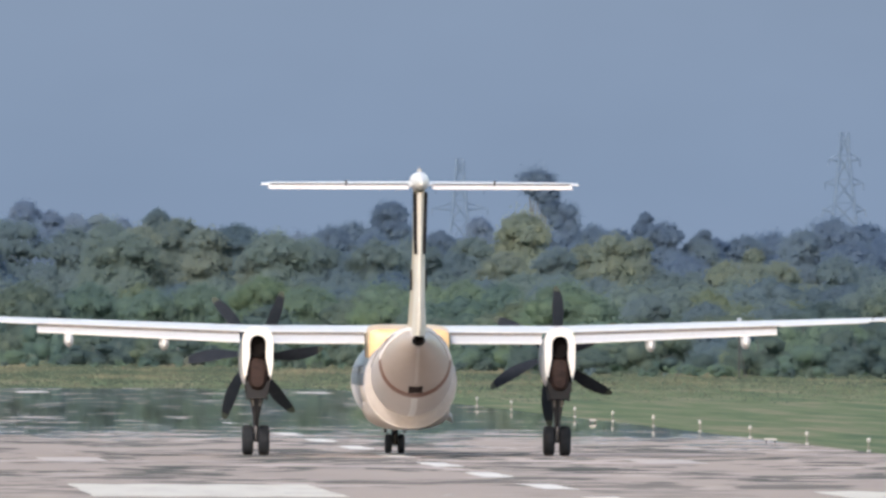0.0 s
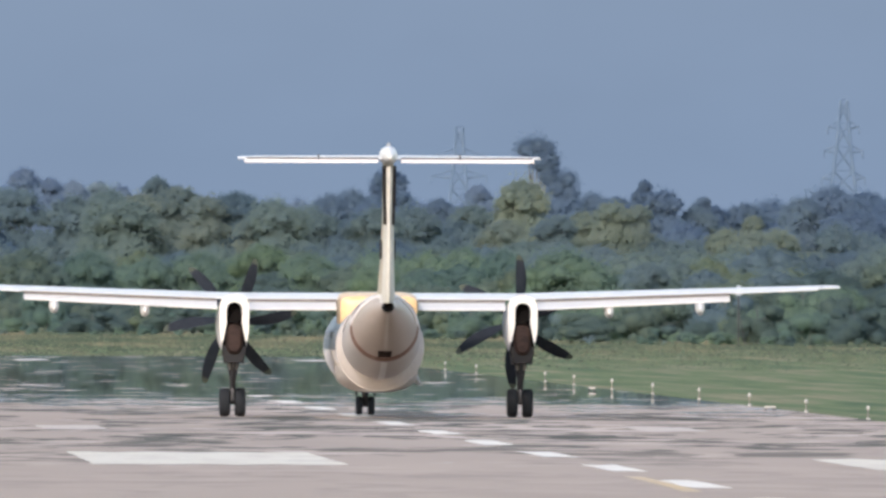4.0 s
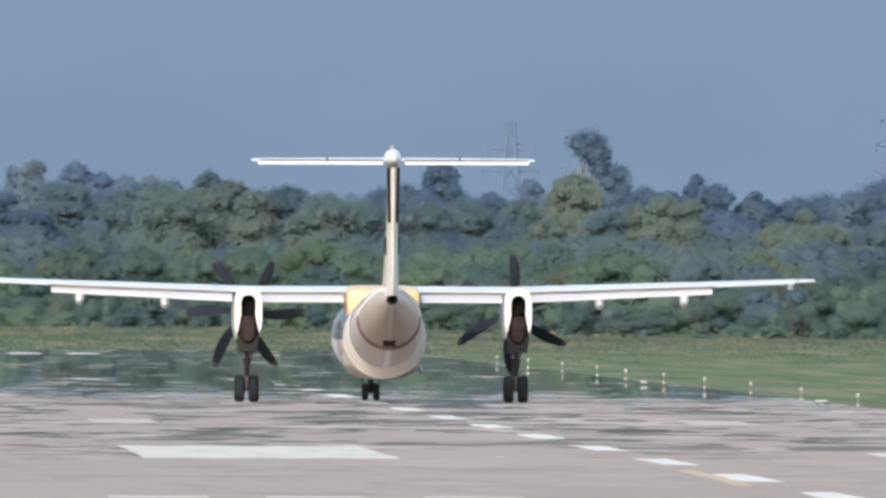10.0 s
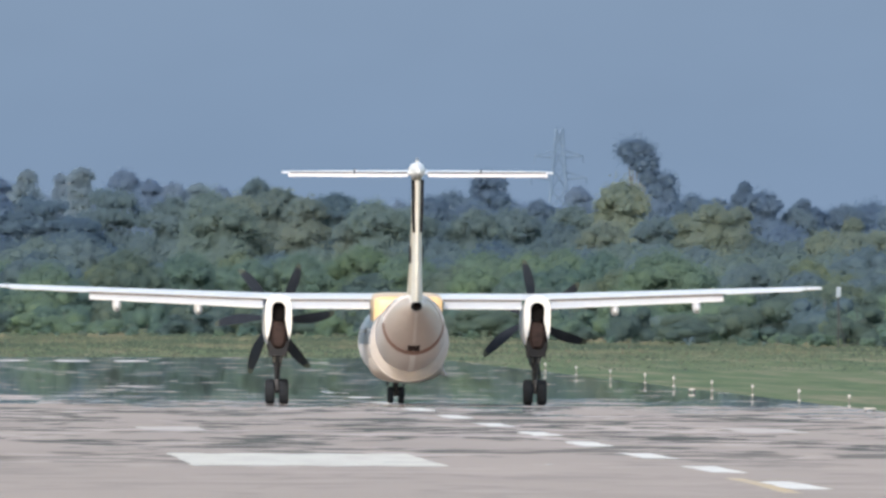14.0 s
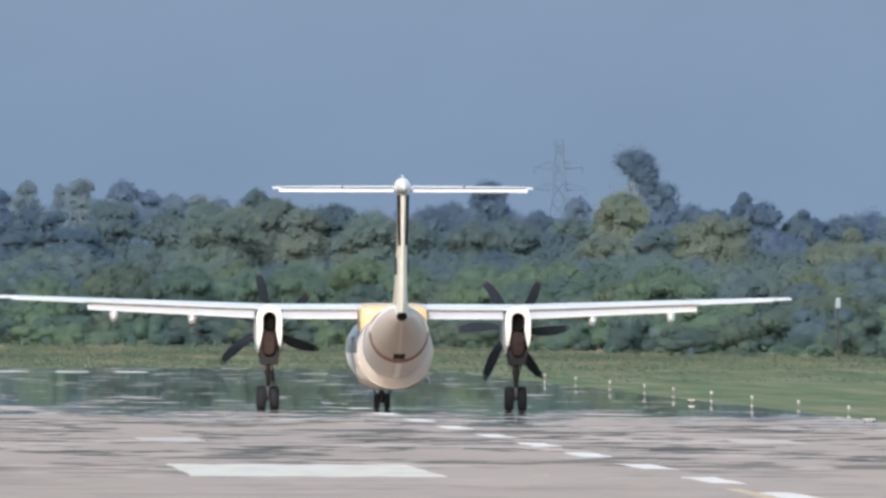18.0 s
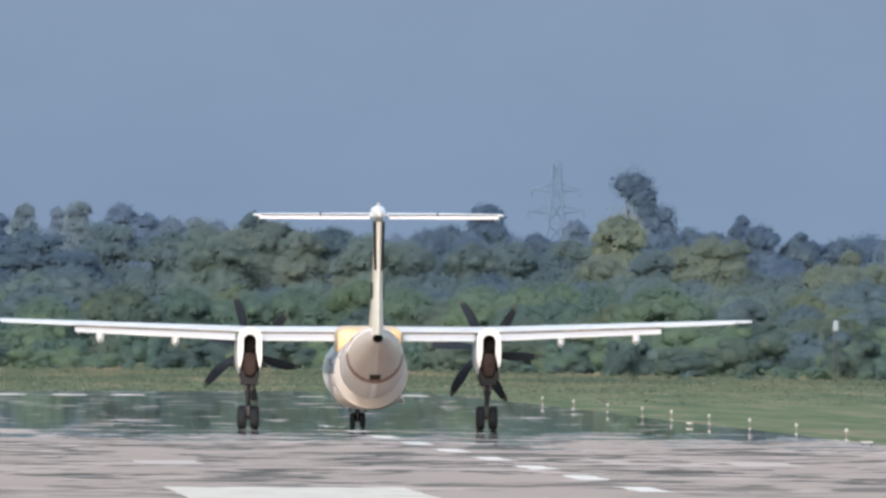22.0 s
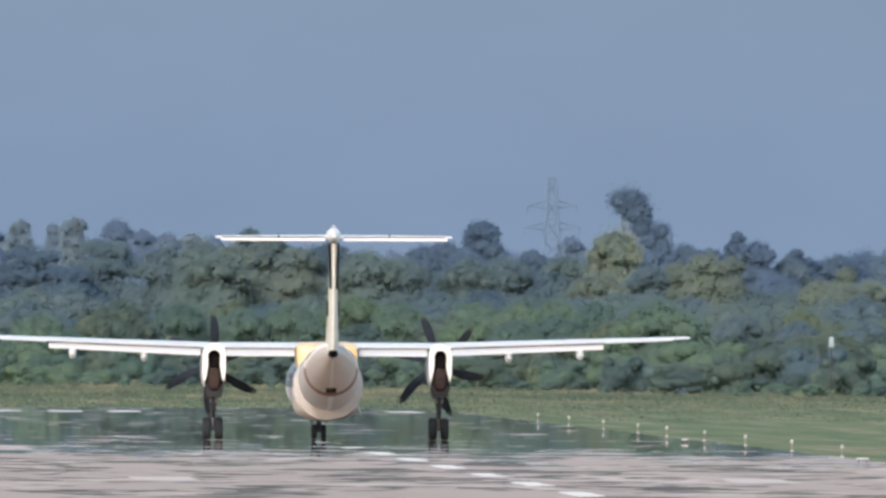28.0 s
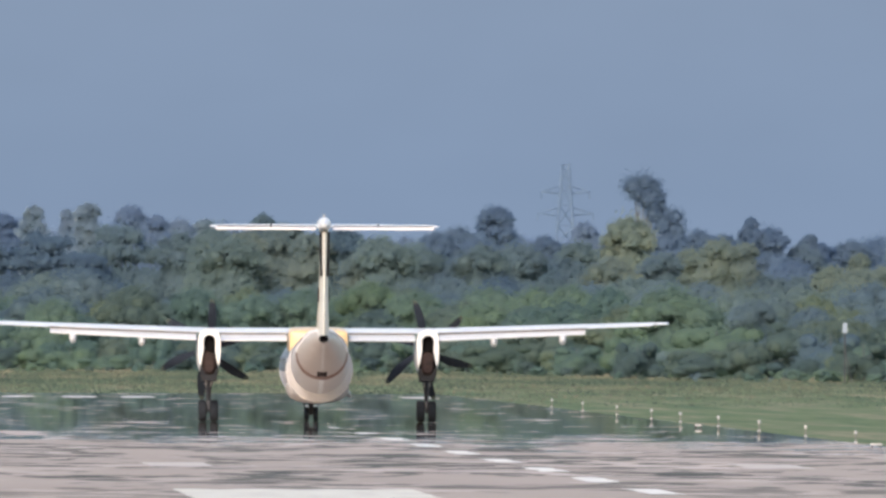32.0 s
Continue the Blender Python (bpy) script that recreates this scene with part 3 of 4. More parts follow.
for side in (-1, 1):
    cx = side * 4.4
    rows = [(4.1, 2.92, 0.3, 0.32), (3.6, 2.9, 0.42, 0.48), (2.4, 2.82, 0.47, 0.66), (0.5, 2.78, 0.47, 0.86), (-1.2, 2.8, 0.46, 0.9), (-2.2, 2.82, 0.44, 0.86)]
    nac = part("nacelle", loft([oval(y, cx, z, rx, rz, 32, 3.0) for y, z, rx, rz in smooth_rows(rows, 3)]), WHITE, plane, "white engine nacelle")
    # open rear of the nacelle: a white arch round a dark cavity
    arch = []
    for side_line, top, r in (([(0.37, 2.32), (0.41, 2.42), (0.435, 2.55), (0.45, 2.75)], 3.74, 0.38), ([(0.33, 2.32), (0.32, 2.42), (0.28, 2.6), (0.235, 2.85)], 3.5, 0.22)):
        half = side_line[-1][0]
        path = [(-x, z) for x, z in side_line] + [(-half, 3.1)]
        path += [(-half + r - r * math.cos(radians(q)), top - r + r * math.sin(radians(q))) for q in (0, 22, 45, 68, 90)]
        path += [(-x, z) for x, z in path[::-1]]
        arch.append(path)
    bm = bmesh.new()
    ring = [[[bm.verts.new((cx + x, y, z)) for x, z in path] for path in arch] for y in (-2.0, -2.75)]
    for k in range(len(arch[0]) - 1):
        for quad in ((ring[0][0], ring[1][0]), (ring[1][1], ring[0][1]), (ring[1][0], ring[1][1])):
            bm.faces.new((quad[0][k], quad[0][k + 1], quad[1][k + 1], quad[1][k]))
    for k in (0, -1):
        bm.faces.new((ring[0][0][k], ring[1][0][k], ring[1][1][k], ring[0][1][k]))
    part("nacelle_rim", bm, WHITE, nac, "white arch round the nacelle's open rear")
    # back wall near black: the hollow's darkness is in its colour
    part("cavity_wall", block(cx - 0.36, cx + 0.36, -2.32, -2.22, 1.9, 3.6, 0.02), SOOT_SHADE, nac, "wall inside the nacelle's rear, painted with the cavity's darkness")
    part("exhaust_nozzle", loft([oval(-2.3, cx, 3.22, 0.27, 0.38, 24), oval(-2.7, cx, 3.24, 0.27, 0.38, 24), oval(-2.7, cx, 3.24, 0.24, 0.35, 24), oval(-2.35, cx, 3.2, 0.2, 0.3, 24)]), SOOT_SHADE, nac, "black sooty exhaust nozzle")
    part("heat_shield", loft([oval(y, cx, z, rx, rz, 20, 2.6) for y, z, rx, rz in ((-2.3, 2.4, 0.29, 0.5), (-2.55, 2.38, 0.27, 0.47), (-2.66, 2.3, 0.17, 0.3))]), SCORCHED, nac, "heat-stained brown panel below the exhaust")
    for s in (-1, 1):
        door = loft([[(cx + s * 0.31, y, 2.1), (cx + s * 0.36, y, 2.1), (cx + s * (0.29 if y < 0 else 0.32), y, 1.62), (cx + s * 0.24, y, 1.62)] for y in (-2.4, -0.4)])
        part("gear_door", door, GRIME, plane, "grimy dark undercarriage door hanging open")
    part("gear_bay", loft([[(cx - w, y, z), (cx + w, y, z), (cx + w * 0.6, y, z - 0.5), (cx - w * 0.6, y, z - 0.5)] for y, w, z in ((-2.5, 0.38, 2.16), (-0.2, 0.36, 2.2))]), GRIME, nac, "dark oily wheel bay")
    # leg
    part("gear_leg", rod((cx, -0.5, 2.2), (cx, -0.02, 0.5), 0.12, 0.085, 14), STEEL, plane, "oily steel main leg")
    part("leg_fairing", loft([[(cx - w, y - 0.2, z), (cx + w, y - 0.2, z), (cx + w, y + 0.2, z), (cx - w, y + 0.2, z)] for w, y, z in ((0.27, -0.7, 1.95), (0.16, -0.55, 1.5), (0.08, -0.4, 1.05))]), STEEL, plane, "tapered dark leg fairing")
    for s in (-1, 1):
        part("hydraulic_fitting", rod((cx + s * 0.12, -0.92, 1.62), (cx + s * 0.1, -0.85, 1.44), 0.045, 0.03, 8), LAMP_WHITE, plane, "pale hydraulic fitting at the knee of the leg")
    part("drag_brace", rod((cx, -2.0, 1.9), (cx, -0.2, 0.85), 0.05, 0.05), STEEL, plane, "slanting drag brace")
    for s in (-1, 1):
        part("side_brace", rod((cx + s * 0.22, -1.2, 1.9), (cx + s * 0.05, -0.35, 1.1), 0.03, 0.03, 8), STEEL, plane)
    part("scissor_link", block(cx - 0.05, cx + 0.05, -0.3, -0.1, 0.45, 0.95, 0.02), STEEL, plane)
    part("axle", rod((cx - 0.32, 0, 0.44), (cx + 0.32, 0, 0.44), 0.06), STEEL, plane)
    part("leg_lamp", loft([oval(-0.98, cx + 0.05, 1.86, 0.1, 0.1, 12), oval(-1.06, cx + 0.05, 1.86, 0.09, 0.09, 12)]), LAMP_WHITE, plane, "pale lamp cover on the gear leg")
    for s in (-1, 1):
        wheel(plane, cx + s * 0.235, 0, 0.44, 0.44, 0.33)
    # propeller
    hub = part("propeller", loft([[(rr * math.cos(2 * math.pi * i / 20), yy, rr * math.sin(2 * math.pi * i / 20)) for i in range(20)] for yy, rr in ((-0.35, 0.3), (-0.1, 0.31), (0.2, 0.27), (0.45, 0.17), (0.6, 0.03))]), BLADE, plane, "black six-blade propeller")
    hub.location = (cx, 4.45, 2.92)
    for k in range(6):
        bm = loft(blade_mesh())
        bmesh.ops.rotate(bm, cent=(0, 0, 0), matrix=Matrix.Rotation(radians(60 * k), 3, "Y"), verts=bm.verts)
        part("blade", bm, BLADE, hub, "swept black blade")
        tip = [[tuple(mid + (Vector(p) - mid) * 1.12) for p in ring] for ring in blade_mesh()[-2:] for mid in [sum((Vector(q) for q in ring), Vector()) / len(ring)]]
        bm = loft(tip)
        bmesh.ops.rotate(bm, cent=(0, 0, 0), matrix=Matrix.Rotation(radians(60 * k), 3, "Y"), verts=bm.verts)
        part("blade_tip", bm, TIP, hub, "pale painted blade tip")
    PROPS.append((hub, Vector((cx, 4.45, 2.92))))

# nose gear
part("nose_leg", rod((0, 13.95, 1.2), (0, 13.95, 0.3), 0.13, 0.08), STEEL, plane, "steel nose leg")
part("nose_brace", rod((0, 13.2, 1.15), (0, 13.9, 0.6), 0.06), STEEL, plane)
part("nose_axle", rod((-0.2, 13.95, 0.29), (0.2, 13.95, 0.29), 0.05), STEEL, plane)
for s in (-1, 1):
    part("nose_gear_door", block(*sorted((s * 0.26, s * 0.31)), 13.1, 14.3, 0.6, 1.02, 0.02), GRIME, plane, "grimy nose-gear door hanging open")
    wheel(plane, s * 0.19, 13.95, 0.29, 0.29, 0.21)

# fin, rudder, tailplane


def slab(rows, power=2.6, n=20):
    """An upright lens-shaped body: rows of height, front y, rear y, half thickness."""
    rings = []
    for z, y0, y1, h in rows:
        ring = []
        for i in range(n):
            a = 2 * math.pi * i / n
            c, s = math.cos(a), math.sin(a)
            taper = 1 - 0.45 * max(0, -c)
            ring.append((h * taper * math.copysign(abs(s) ** 0.8, s), (y0 + y1) / 2 + (y0 - y1) / 2 * c, z))
        rings.append(ring)
    return rings


fin = part("fin", loft(slab([(3.3, -6.5, -13.4, 0.27), (3.9, -9.2, -13.6, 0.24), (4.6, -10.6, -13.9, 0.21), (6.0, -11.6, -14.3, 0.16), (7.75, -12.4, -14.8, 0.17)])), STRAW, plane, "pale straw-coloured tail fin")
rudder = part("rudder", loft(slab([(3.5, -13.3, -14.7, 0.18), (3.75, -13.3, -14.95, 0.2), (4.6, -13.6, -15.2, 0.17), (6.0, -14.0, -15.4, 0.15), (7.6, -14.5, -15.8, 0.16)])), IVORY, plane, "ivory rudder")
for side in (-1, 1):
    # black livery stripes on the rudder, and the tab hinges
    part("rudder_stripe", loft([[(side * (w - 0.125), -14.6, z), (side * w, -14.6, z), (side * w, y, z), (side * (w - 0.125), y - 0.02, z)] for z, y, w in ((5.85, -15.16, 0.16), (6.5, -15.27, 0.185), (7.62, -15.5, 0.205))]), BLACK_PAINT, rudder, "black stripe down the rudder")
    part("fin_edge_stripe", loft([[(side * 0.2, -13.2, z), (side * 0.245, -13.2, z), (side * 0.235, -13.9, z), (side * 0.19, -13.9, z)] for z in (4.82, 5.4)]), BLACK_PAINT, fin, "short black stripe on the fin")
    part("fin_fillet", loft([[(side * 0.1, y, 3.3), (side * w, y, 3.45), (side * 0.2, y, 3.75), (side * 0.1, y, 3.75)] for y, w in ((-10.5, 0.36), (-13.2, 0.25), (-13.8, 0.2))]), WHITE, fin, "white fillet at the fin's root")
    rings = []
    for x, lead, chord, thick in ((0.0, -12.9, 2.3, 0.22), (2.0, -13.2, 1.95, 0.19), (4.2, -13.6, 1.5, 0.13), (4.55, -13.8, 1.1, 0.06)):
        rings.append(wing_section(side * x, lead, chord, 7.88, thick, 0.05, 6))
    tailplane = part("tailplane", loft(rings), WHITE, plane, "white tailplane")
    rings = []
    for x in (0.35, 4.35):
        y, z, c = (-15.15, 7.86, 0.7) if x < 1 else (-15.05, 7.86, 0.45)
        rings.append([(side * x, y, z - 0.03), (side * x, y - c, z - 0.12), (side * x, y - c, z - 0.15), (side * x, y, z - 0.1)])
    # dark strip again, shade of the elevator's gap put into colour
    part("elevator_slot", loft([[(side * x, y, 7.875), (side * x, y - 0.05, 7.87), (side * x, y - 0.05, 7.83), (side * x, y, 7.83)] for x, y in ((0.35, -15.2), (4.3, -15.08))]), SLOT_SHADE, tailplane, "grey strip painted as the hinge slot's shade")
    part("elevator", loft(rings), HULL_WHITE, tailplane, "off-white elevator drooping slightly")
    part("elevator_hinge", block(*sorted((side * 2.1, side * 2.16)), -15.2, -15.0, 7.74, 7.96, 0.01), STEEL, tailplane)
bullet = part("tail_bullet", loft([oval(y, 0, z, rx, rz, 24) for y, z, rx, rz in ((-11.9, 7.92, 0.04, 0.04), (-12.4, 7.92, 0.2, 0.2), (-13.2, 7.93, 0.27, 0.28), (-15.0, 7.93, 0.25, 0.28), (-15.9, 7.9, 0.14, 0.18), (-16.3, 7.88, 0.04, 0.06))]), WHITE, plane, "white bullet fairing on the T-tail")
part("tail_beacon", loft([oval(-14.0, 0, 8.2, 0.06, 0.06, 10), oval(-14.2, 0, 8.26, 0.07, 0.08, 10), oval(-14.4, 0, 8.2, 0.05, 0.05, 10)]), LAMP_WHITE, bullet, "clear anti-collision lamp")


# ---- edge lights and boards by the runway ----
def edge_light(x, y):
    ob = tagged(new("runway_edge_light"), "small white runway edge light on a short stem", "light", "runway edge lights")
    part("base", rod((0, 0, -0.06), (0, 0, 0.02), 0.07, 0.06, 12), LAMP_WHITE, ob)
    part("stem", rod((0, 0, 0.02), (0, 0, 0.26), 0.028, 0.025, 8), STEM, ob, "dull grey stem")
    part("lamp_head", loft([[(r * math.cos(2 * math.pi * i / 12), r * math.sin(2 * math.pi * i / 12), z) for i in range(12)] for z, r in ((0.25, 0.03), (0.28, 0.055), (0.35, 0.055), (0.39, 0.03))]), LAMP_WHITE, ob, "white lamp head")
    ob.matrix_basis = pose(x, y, 0)
    return ob


first = edge_light(15.6, 867)
for y in (916, 966, 1015, 1065, 1113, 1162, 1202, 1254, 1310, 1365):
    copy_thing(first, pose(15.6, y, 0))


def low_board(x, y, w, h, label):
    ob = tagged(new("marker_board"), label, "board", "marker boards")
    part("panel", block(-w / 2, w / 2, -0.04, 0.04, 0.08, 0.08 + h, 0.015), LAMP_WHITE, ob)
    for s in (-1, 1):
        part("foot", rod((s * w * 0.35, 0, -0.06), (s * w * 0.35, 0, 0.1), 0.03, n=8), STEEL, ob)
    ob.matrix_basis = pose(x, y, 0)
    return ob


low_board(14.5, 918, 0.4, 0.07, "low white marker board on the runway's edge")
low_board(14.0, 1087, 0.26, 0.07, "small white marker board beside the runway")


# ---- woods ----
def place(dx, far):
    """The x at a distance, from a bearing counted in 1/50000 from the yellow-topped tree."""
    return -20 + (1620 + dx) / 50000 * far


def top_height(dy, far):
    return 4 + (128 - dy) / 50000 * far


def wood_edge(dx):
    """How far off the foot of the wood stands: it comes nearer towards the east."""
    return float(np.interp(dx, (-1600, -700, -300, -100, 800), (2370, 2350, 2200, 2040, 1960)))


def leaves_from(lobes, count, size, seed):
    """Many small leaf clumps over the lobes (centre, radii) of a crown, in sprays that lift off its surface."""
    rng = np.random.default_rng(seed)
    area = np.array([(l[3] * l[4] + l[3] * l[5] + l[4] * l[5]) for l in lobes])
    pick = rng.choice(len(lobes), count, p=area / area.sum())
    L = np.array(lobes)[pick]
    d = rng.normal(size=(count, 3))
    d /= np.linalg.norm(d, axis=1)[:, None]
    d[:, 2] = np.where(d[:, 2] < -0.55, -d[:, 2] * 0.6, d[:, 2])
    bump = 0.9 + 0.08 * np.sin(d[:, 0] * 5 + pick) * np.sin(d[:, 1] * 5 + 2 * pick) + 0.07 * np.sin(d[:, 2] * 11 + pick) * np.sin(d[:, 0] * 9 + 3 * pick) + rng.normal(0, 0.2, count)
    # sprays between the boughs close the hollows
    bump *= np.where(rng.random(count) < 0.5, rng.uniform(1.0, 1.3, count), 1.0)
    c = L[:, :3] + d * L[:, 3:6] * bump[:, None]
    c[:, 2] += rng.normal(0, 0.16, count) * L[:, 5]
    out = c - np.average(L[:, :3], axis=0)
    out /= np.linalg.norm(out, axis=1)[:, None] + 1e-9
    # leaves turn towards the sun
    nrm = 0.1 * d + 0.5 * out + np.array((-0.14, -0.43, 0.36)) + rng.normal(scale=0.15, size=(count, 3))
    nrm /= np.linalg.norm(nrm, axis=1)[:, None]
    u = np.cross(nrm, rng.normal(size=(count, 3)))
    u /= np.linalg.norm(u, axis=1)[:, None] + 1e-9
    v = np.cross(nrm, u)
    s = size * rng.uniform(0.45, 1.35, count)[:, None]
    return np.stack([c - u * s, c + u * s * 0.8 - v * s * 0.7, c + u * s * 0.6 + v * s * 0.9], axis=1).reshape(-1, 3)


def crown_mesh(name, lobes, count, size, seed, mat):
    """A crown: inner masses behind a thick shell of leaf clumps."""
    bm = bmesh.new()
    for l in lobes:
        made = bmesh.ops.create_icosphere(bm, subdivisions=1, radius=0.86)["verts"]
        for v in made:
            v.co = Vector((l[0] + v.co.x * l[3], l[1] + v.co.y * l[4], l[2] + v.co.z * l[5]))
    core_v = [tuple(v.co) for v in bm.verts]
    core_f = [tuple(v.index for v in f.verts) for f in bm.faces]
    bm.free()
    v = leaves_from(lobes, count, size, seed)
    base = len(core_v)
    me = bpy.data.meshes.new(name)
    me.from_pydata(core_v + v.tolist(), [], core_f + (np.arange(count * 3).reshape(-1, 3) + base).tolist())
    me.materials.append(mat)
    me.polygons.foreach_set("use_smooth", [k < len(core_f) for k in range(len(me.polygons))])
    return me


def trunk_mesh(height, r, lobes, seed):
    rnd = random.Random(seed)
    bm = bmesh.new()
    lean = Vector((rnd.uniform(-0.06, 0.06), rnd.uniform(-0.06, 0.06), 1))
    mid, end = lean * height * 0.45, lean * height * 0.8
    rod((0, 0, -0.3), mid, r, r * 0.7, 8, bm)
    rod(mid, end, r * 0.7, r * 0.25, 8, bm)
    for l in lobes[:7]:
        rod(lean * height * rnd.uniform(0.3, 0.55), (l[0] * 0.8, l[1] * 0.8, l[2]), r * 0.4, r * 0.12, 6, bm)
    return bm


def round_lobes(seed, a):
    """Lobes for a tree one metre high and 2a wide: a rounded uneven head, wider masses below it."""
    rnd = random.Random(seed)
    out = []
    for k in range(15):
        t, tip = 2.4 * k + rnd.uniform(-0.3, 0.3), radians(82) * math.sqrt(k / 14) * rnd.uniform(0.85, 1.1)
        r = a * rnd.uniform(0.22, 0.4)
        q = (a - r) * rnd.uniform(0.86, 1.06)
        out.append((q * math.sin(tip) * math.cos(t), q * math.sin(tip) * math.sin(t), 1 - a + q * math.cos(tip), r, r, r * rnd.uniform(0.75, 1.0)))
    for k in range(12):
        t = rnd.uniform(0, 2 * math.pi)
        r = a * rnd.uniform(0.22, 0.48)
        h = max(0.2, 1 - a * rnd.uniform(0.8, 2.8))
        q = a * rnd.uniform(0.55, 0.85)
        out.append((q * math.cos(t), q * math.sin(t), h, r, r, r * rnd.uniform(0.6, 0.95)))
    out.append((0, 0, max(0.25, 1 - 1.5 * a), a * 0.7, a * 0.7, a * 0.9))
    low = 1 - 2.6 * a
    while low > 0.25:
        out.append((a * rnd.uniform(-0.3, 0.3), a * rnd.uniform(-0.3, 0.3), low, a * 0.9, a * 0.9, a * 0.9))
        low -= a * 1.1
    return out


def layered_lobes(seed, a):
    """A spreading tree whose boughs lie in flat tiers with shade between them."""
    rnd = random.Random(seed)
    out = []
    for tier, reach, count in ((0.93, 0.4, 6), (0.8, 0.75, 9), (0.64, 0.85, 10), (0.48, 0.8, 9)):
        for k in range(count):
            t = 2 * math.pi * (k / count + rnd.uniform(0, 0.1))
            q, r = a * reach * rnd.uniform(0.35, 1.0), a * rnd.uniform(0.22, 0.38)
            out.append((q * math.cos(t), q * math.sin(t), tier + rnd.uniform(-0.035, 0.035), r, r, a * rnd.uniform(0.09, 0.15)))
    out.append((0, 0, 0.5, a * 0.6, a * 0.6, 0.3))
    return out


def bush_lobes(seed):
    rnd = random.Random(seed)
    out = []
    for k in range(14):
        a, d = rnd.uniform(0, 2 * math.pi), rnd.uniform(0.1, 0.6)
        r = rnd.uniform(0.14, 0.3)
        out.append((d * math.cos(a), d * math.sin(a), rnd.uniform(0.1, 0.95 - r), r * 1.2, r * 1.2, r))
    return out


def tall_lobes():
    """A tall tree with a round head over a narrow neck, and a lower head beside it."""
    return [(-0.06, 0, 0.93, 0.062, 0.062, 0.055), (0.0, 0, 0.945, 0.06, 0.06, 0.055), (0.045, 0, 0.92, 0.055, 0.055, 0.055), (-0.03, 0, 0.89, 0.06, 0.06, 0.05), (0.03, 0, 0.86, 0.075, 0.075, 0.065),
            (0.075, 0, 0.86, 0.045, 0.045, 0.06), (0.06, 0, 0.79, 0.062, 0.062, 0.06), (0.1, 0, 0.73, 0.06, 0.06, 0.06), (0.165, 0, 0.77, 0.05, 0.05, 0.05), (0.17, 0, 0.69, 0.052, 0.052, 0.07), (0.12, 0, 0.63, 0.09, 0.09, 0.07),
            (0.13, 0, 0.5, 0.12, 0.12, 0.12), (0.08, 0, 0.35, 0.14, 0.14, 0.14)]


KINDS = {}


def kind_of(key, lobes, count, size, mat, seed):
    """The crown and trunk meshes of a kind of tree ten metres high, made once."""
    if key not in KINDS:
        ten = [tuple(10 * q for q in l) for l in lobes]
        crown = crown_mesh("crown", ten, count, size, seed, mat)
        bm = trunk_mesh(10, 0.22, ten, seed)
        me = bpy.data.meshes.new("trunk")
        bm.to_mesh(me)
        bm.free()
        me.materials.append(BARK)
        KINDS[key] = (crown, me)
    return KINDS[key]


def plant(name, key, lobes, count, size, mat, x, y, height, label, category="tree", group="", spin=0.0, wide=1.0, seed=0):
    crown, trunk = kind_of(key, lobes, count, size, mat, seed)
    ob = tagged(new(name), label, category, group)
    ob.matrix_basis = pose(x, y, -0.06, 0, 0, spin) @ Matrix.Diagonal((wide * height / 10, wide * height / 10, height / 10, 1))
    for nm, me in (("trunk", trunk), ("crown", crown)):
        child = new(nm, me)
        child.parent = ob
    return ob


LABELS = {"near": ("leafy bright green tree at the wood's edge", LEAF_NEAR), "olive": ("olive-green tree at the wood's edge", LEAF_OLIVE), "mid": ("tree in the wood behind the grass, painted blue-green with haze", LEAF_MID),
          "yellow": ("yellow-green sunlit tree in flower in the wood", LEAF_YELLOW), "dark": ("dark spreading tree in the wood, blued with painted haze", LEAF_DARK), "shade": ("tree at the wood's edge, deep green to paint shade", LEAF_SHADE),
          "hazy": ("tree standing above the wood, painted slate-green with haze", LEAF_HAZY), "far": ("tree far behind the wood, painted grey-blue with haze", LEAF_FAR)}
rnd = random.Random(7)


def tree(look_of, dx, dy, far, half, shape="round", spin=None, count=9000):
    """A tree by bearing, top, distance and half width, in 1/50000."""
    label, mat = LABELS[look_of]
    h = top_height(dy, far) / 0.98
    variant = rnd.randrange(4)
    if shape == "round":
        a = half / 50000 * far / h
        base = min((0.06, 0.085, 0.12, 0.17, 0.24, 0.33, 0.45), key=lambda q: abs(math.log(q / a)))
        lobes = round_lobes(variant * 7 + 3, base)
        shape = "round", base
    elif shape == "layered":
        base = 0.5
        lobes = layered_lobes(variant + 20, base)
    else:
        lobes, base = tall_lobes(), 0.22
    wide = (half / 50000 * far) / (base * h)
    return plant("tree", (look_of, shape, variant, count), lobes, count, (0.075 if shape == "tall" else 0.09 + 0.16 * base), mat, place(dx, far), far, h, label, "tree", "trees of the wood", rnd.uniform(-40, 40) if spin is None else spin, wide, variant)


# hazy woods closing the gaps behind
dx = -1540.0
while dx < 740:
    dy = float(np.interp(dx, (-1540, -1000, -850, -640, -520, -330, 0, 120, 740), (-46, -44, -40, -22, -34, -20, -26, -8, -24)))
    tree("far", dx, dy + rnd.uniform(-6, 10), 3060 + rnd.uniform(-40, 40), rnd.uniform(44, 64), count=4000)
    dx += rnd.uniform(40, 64)
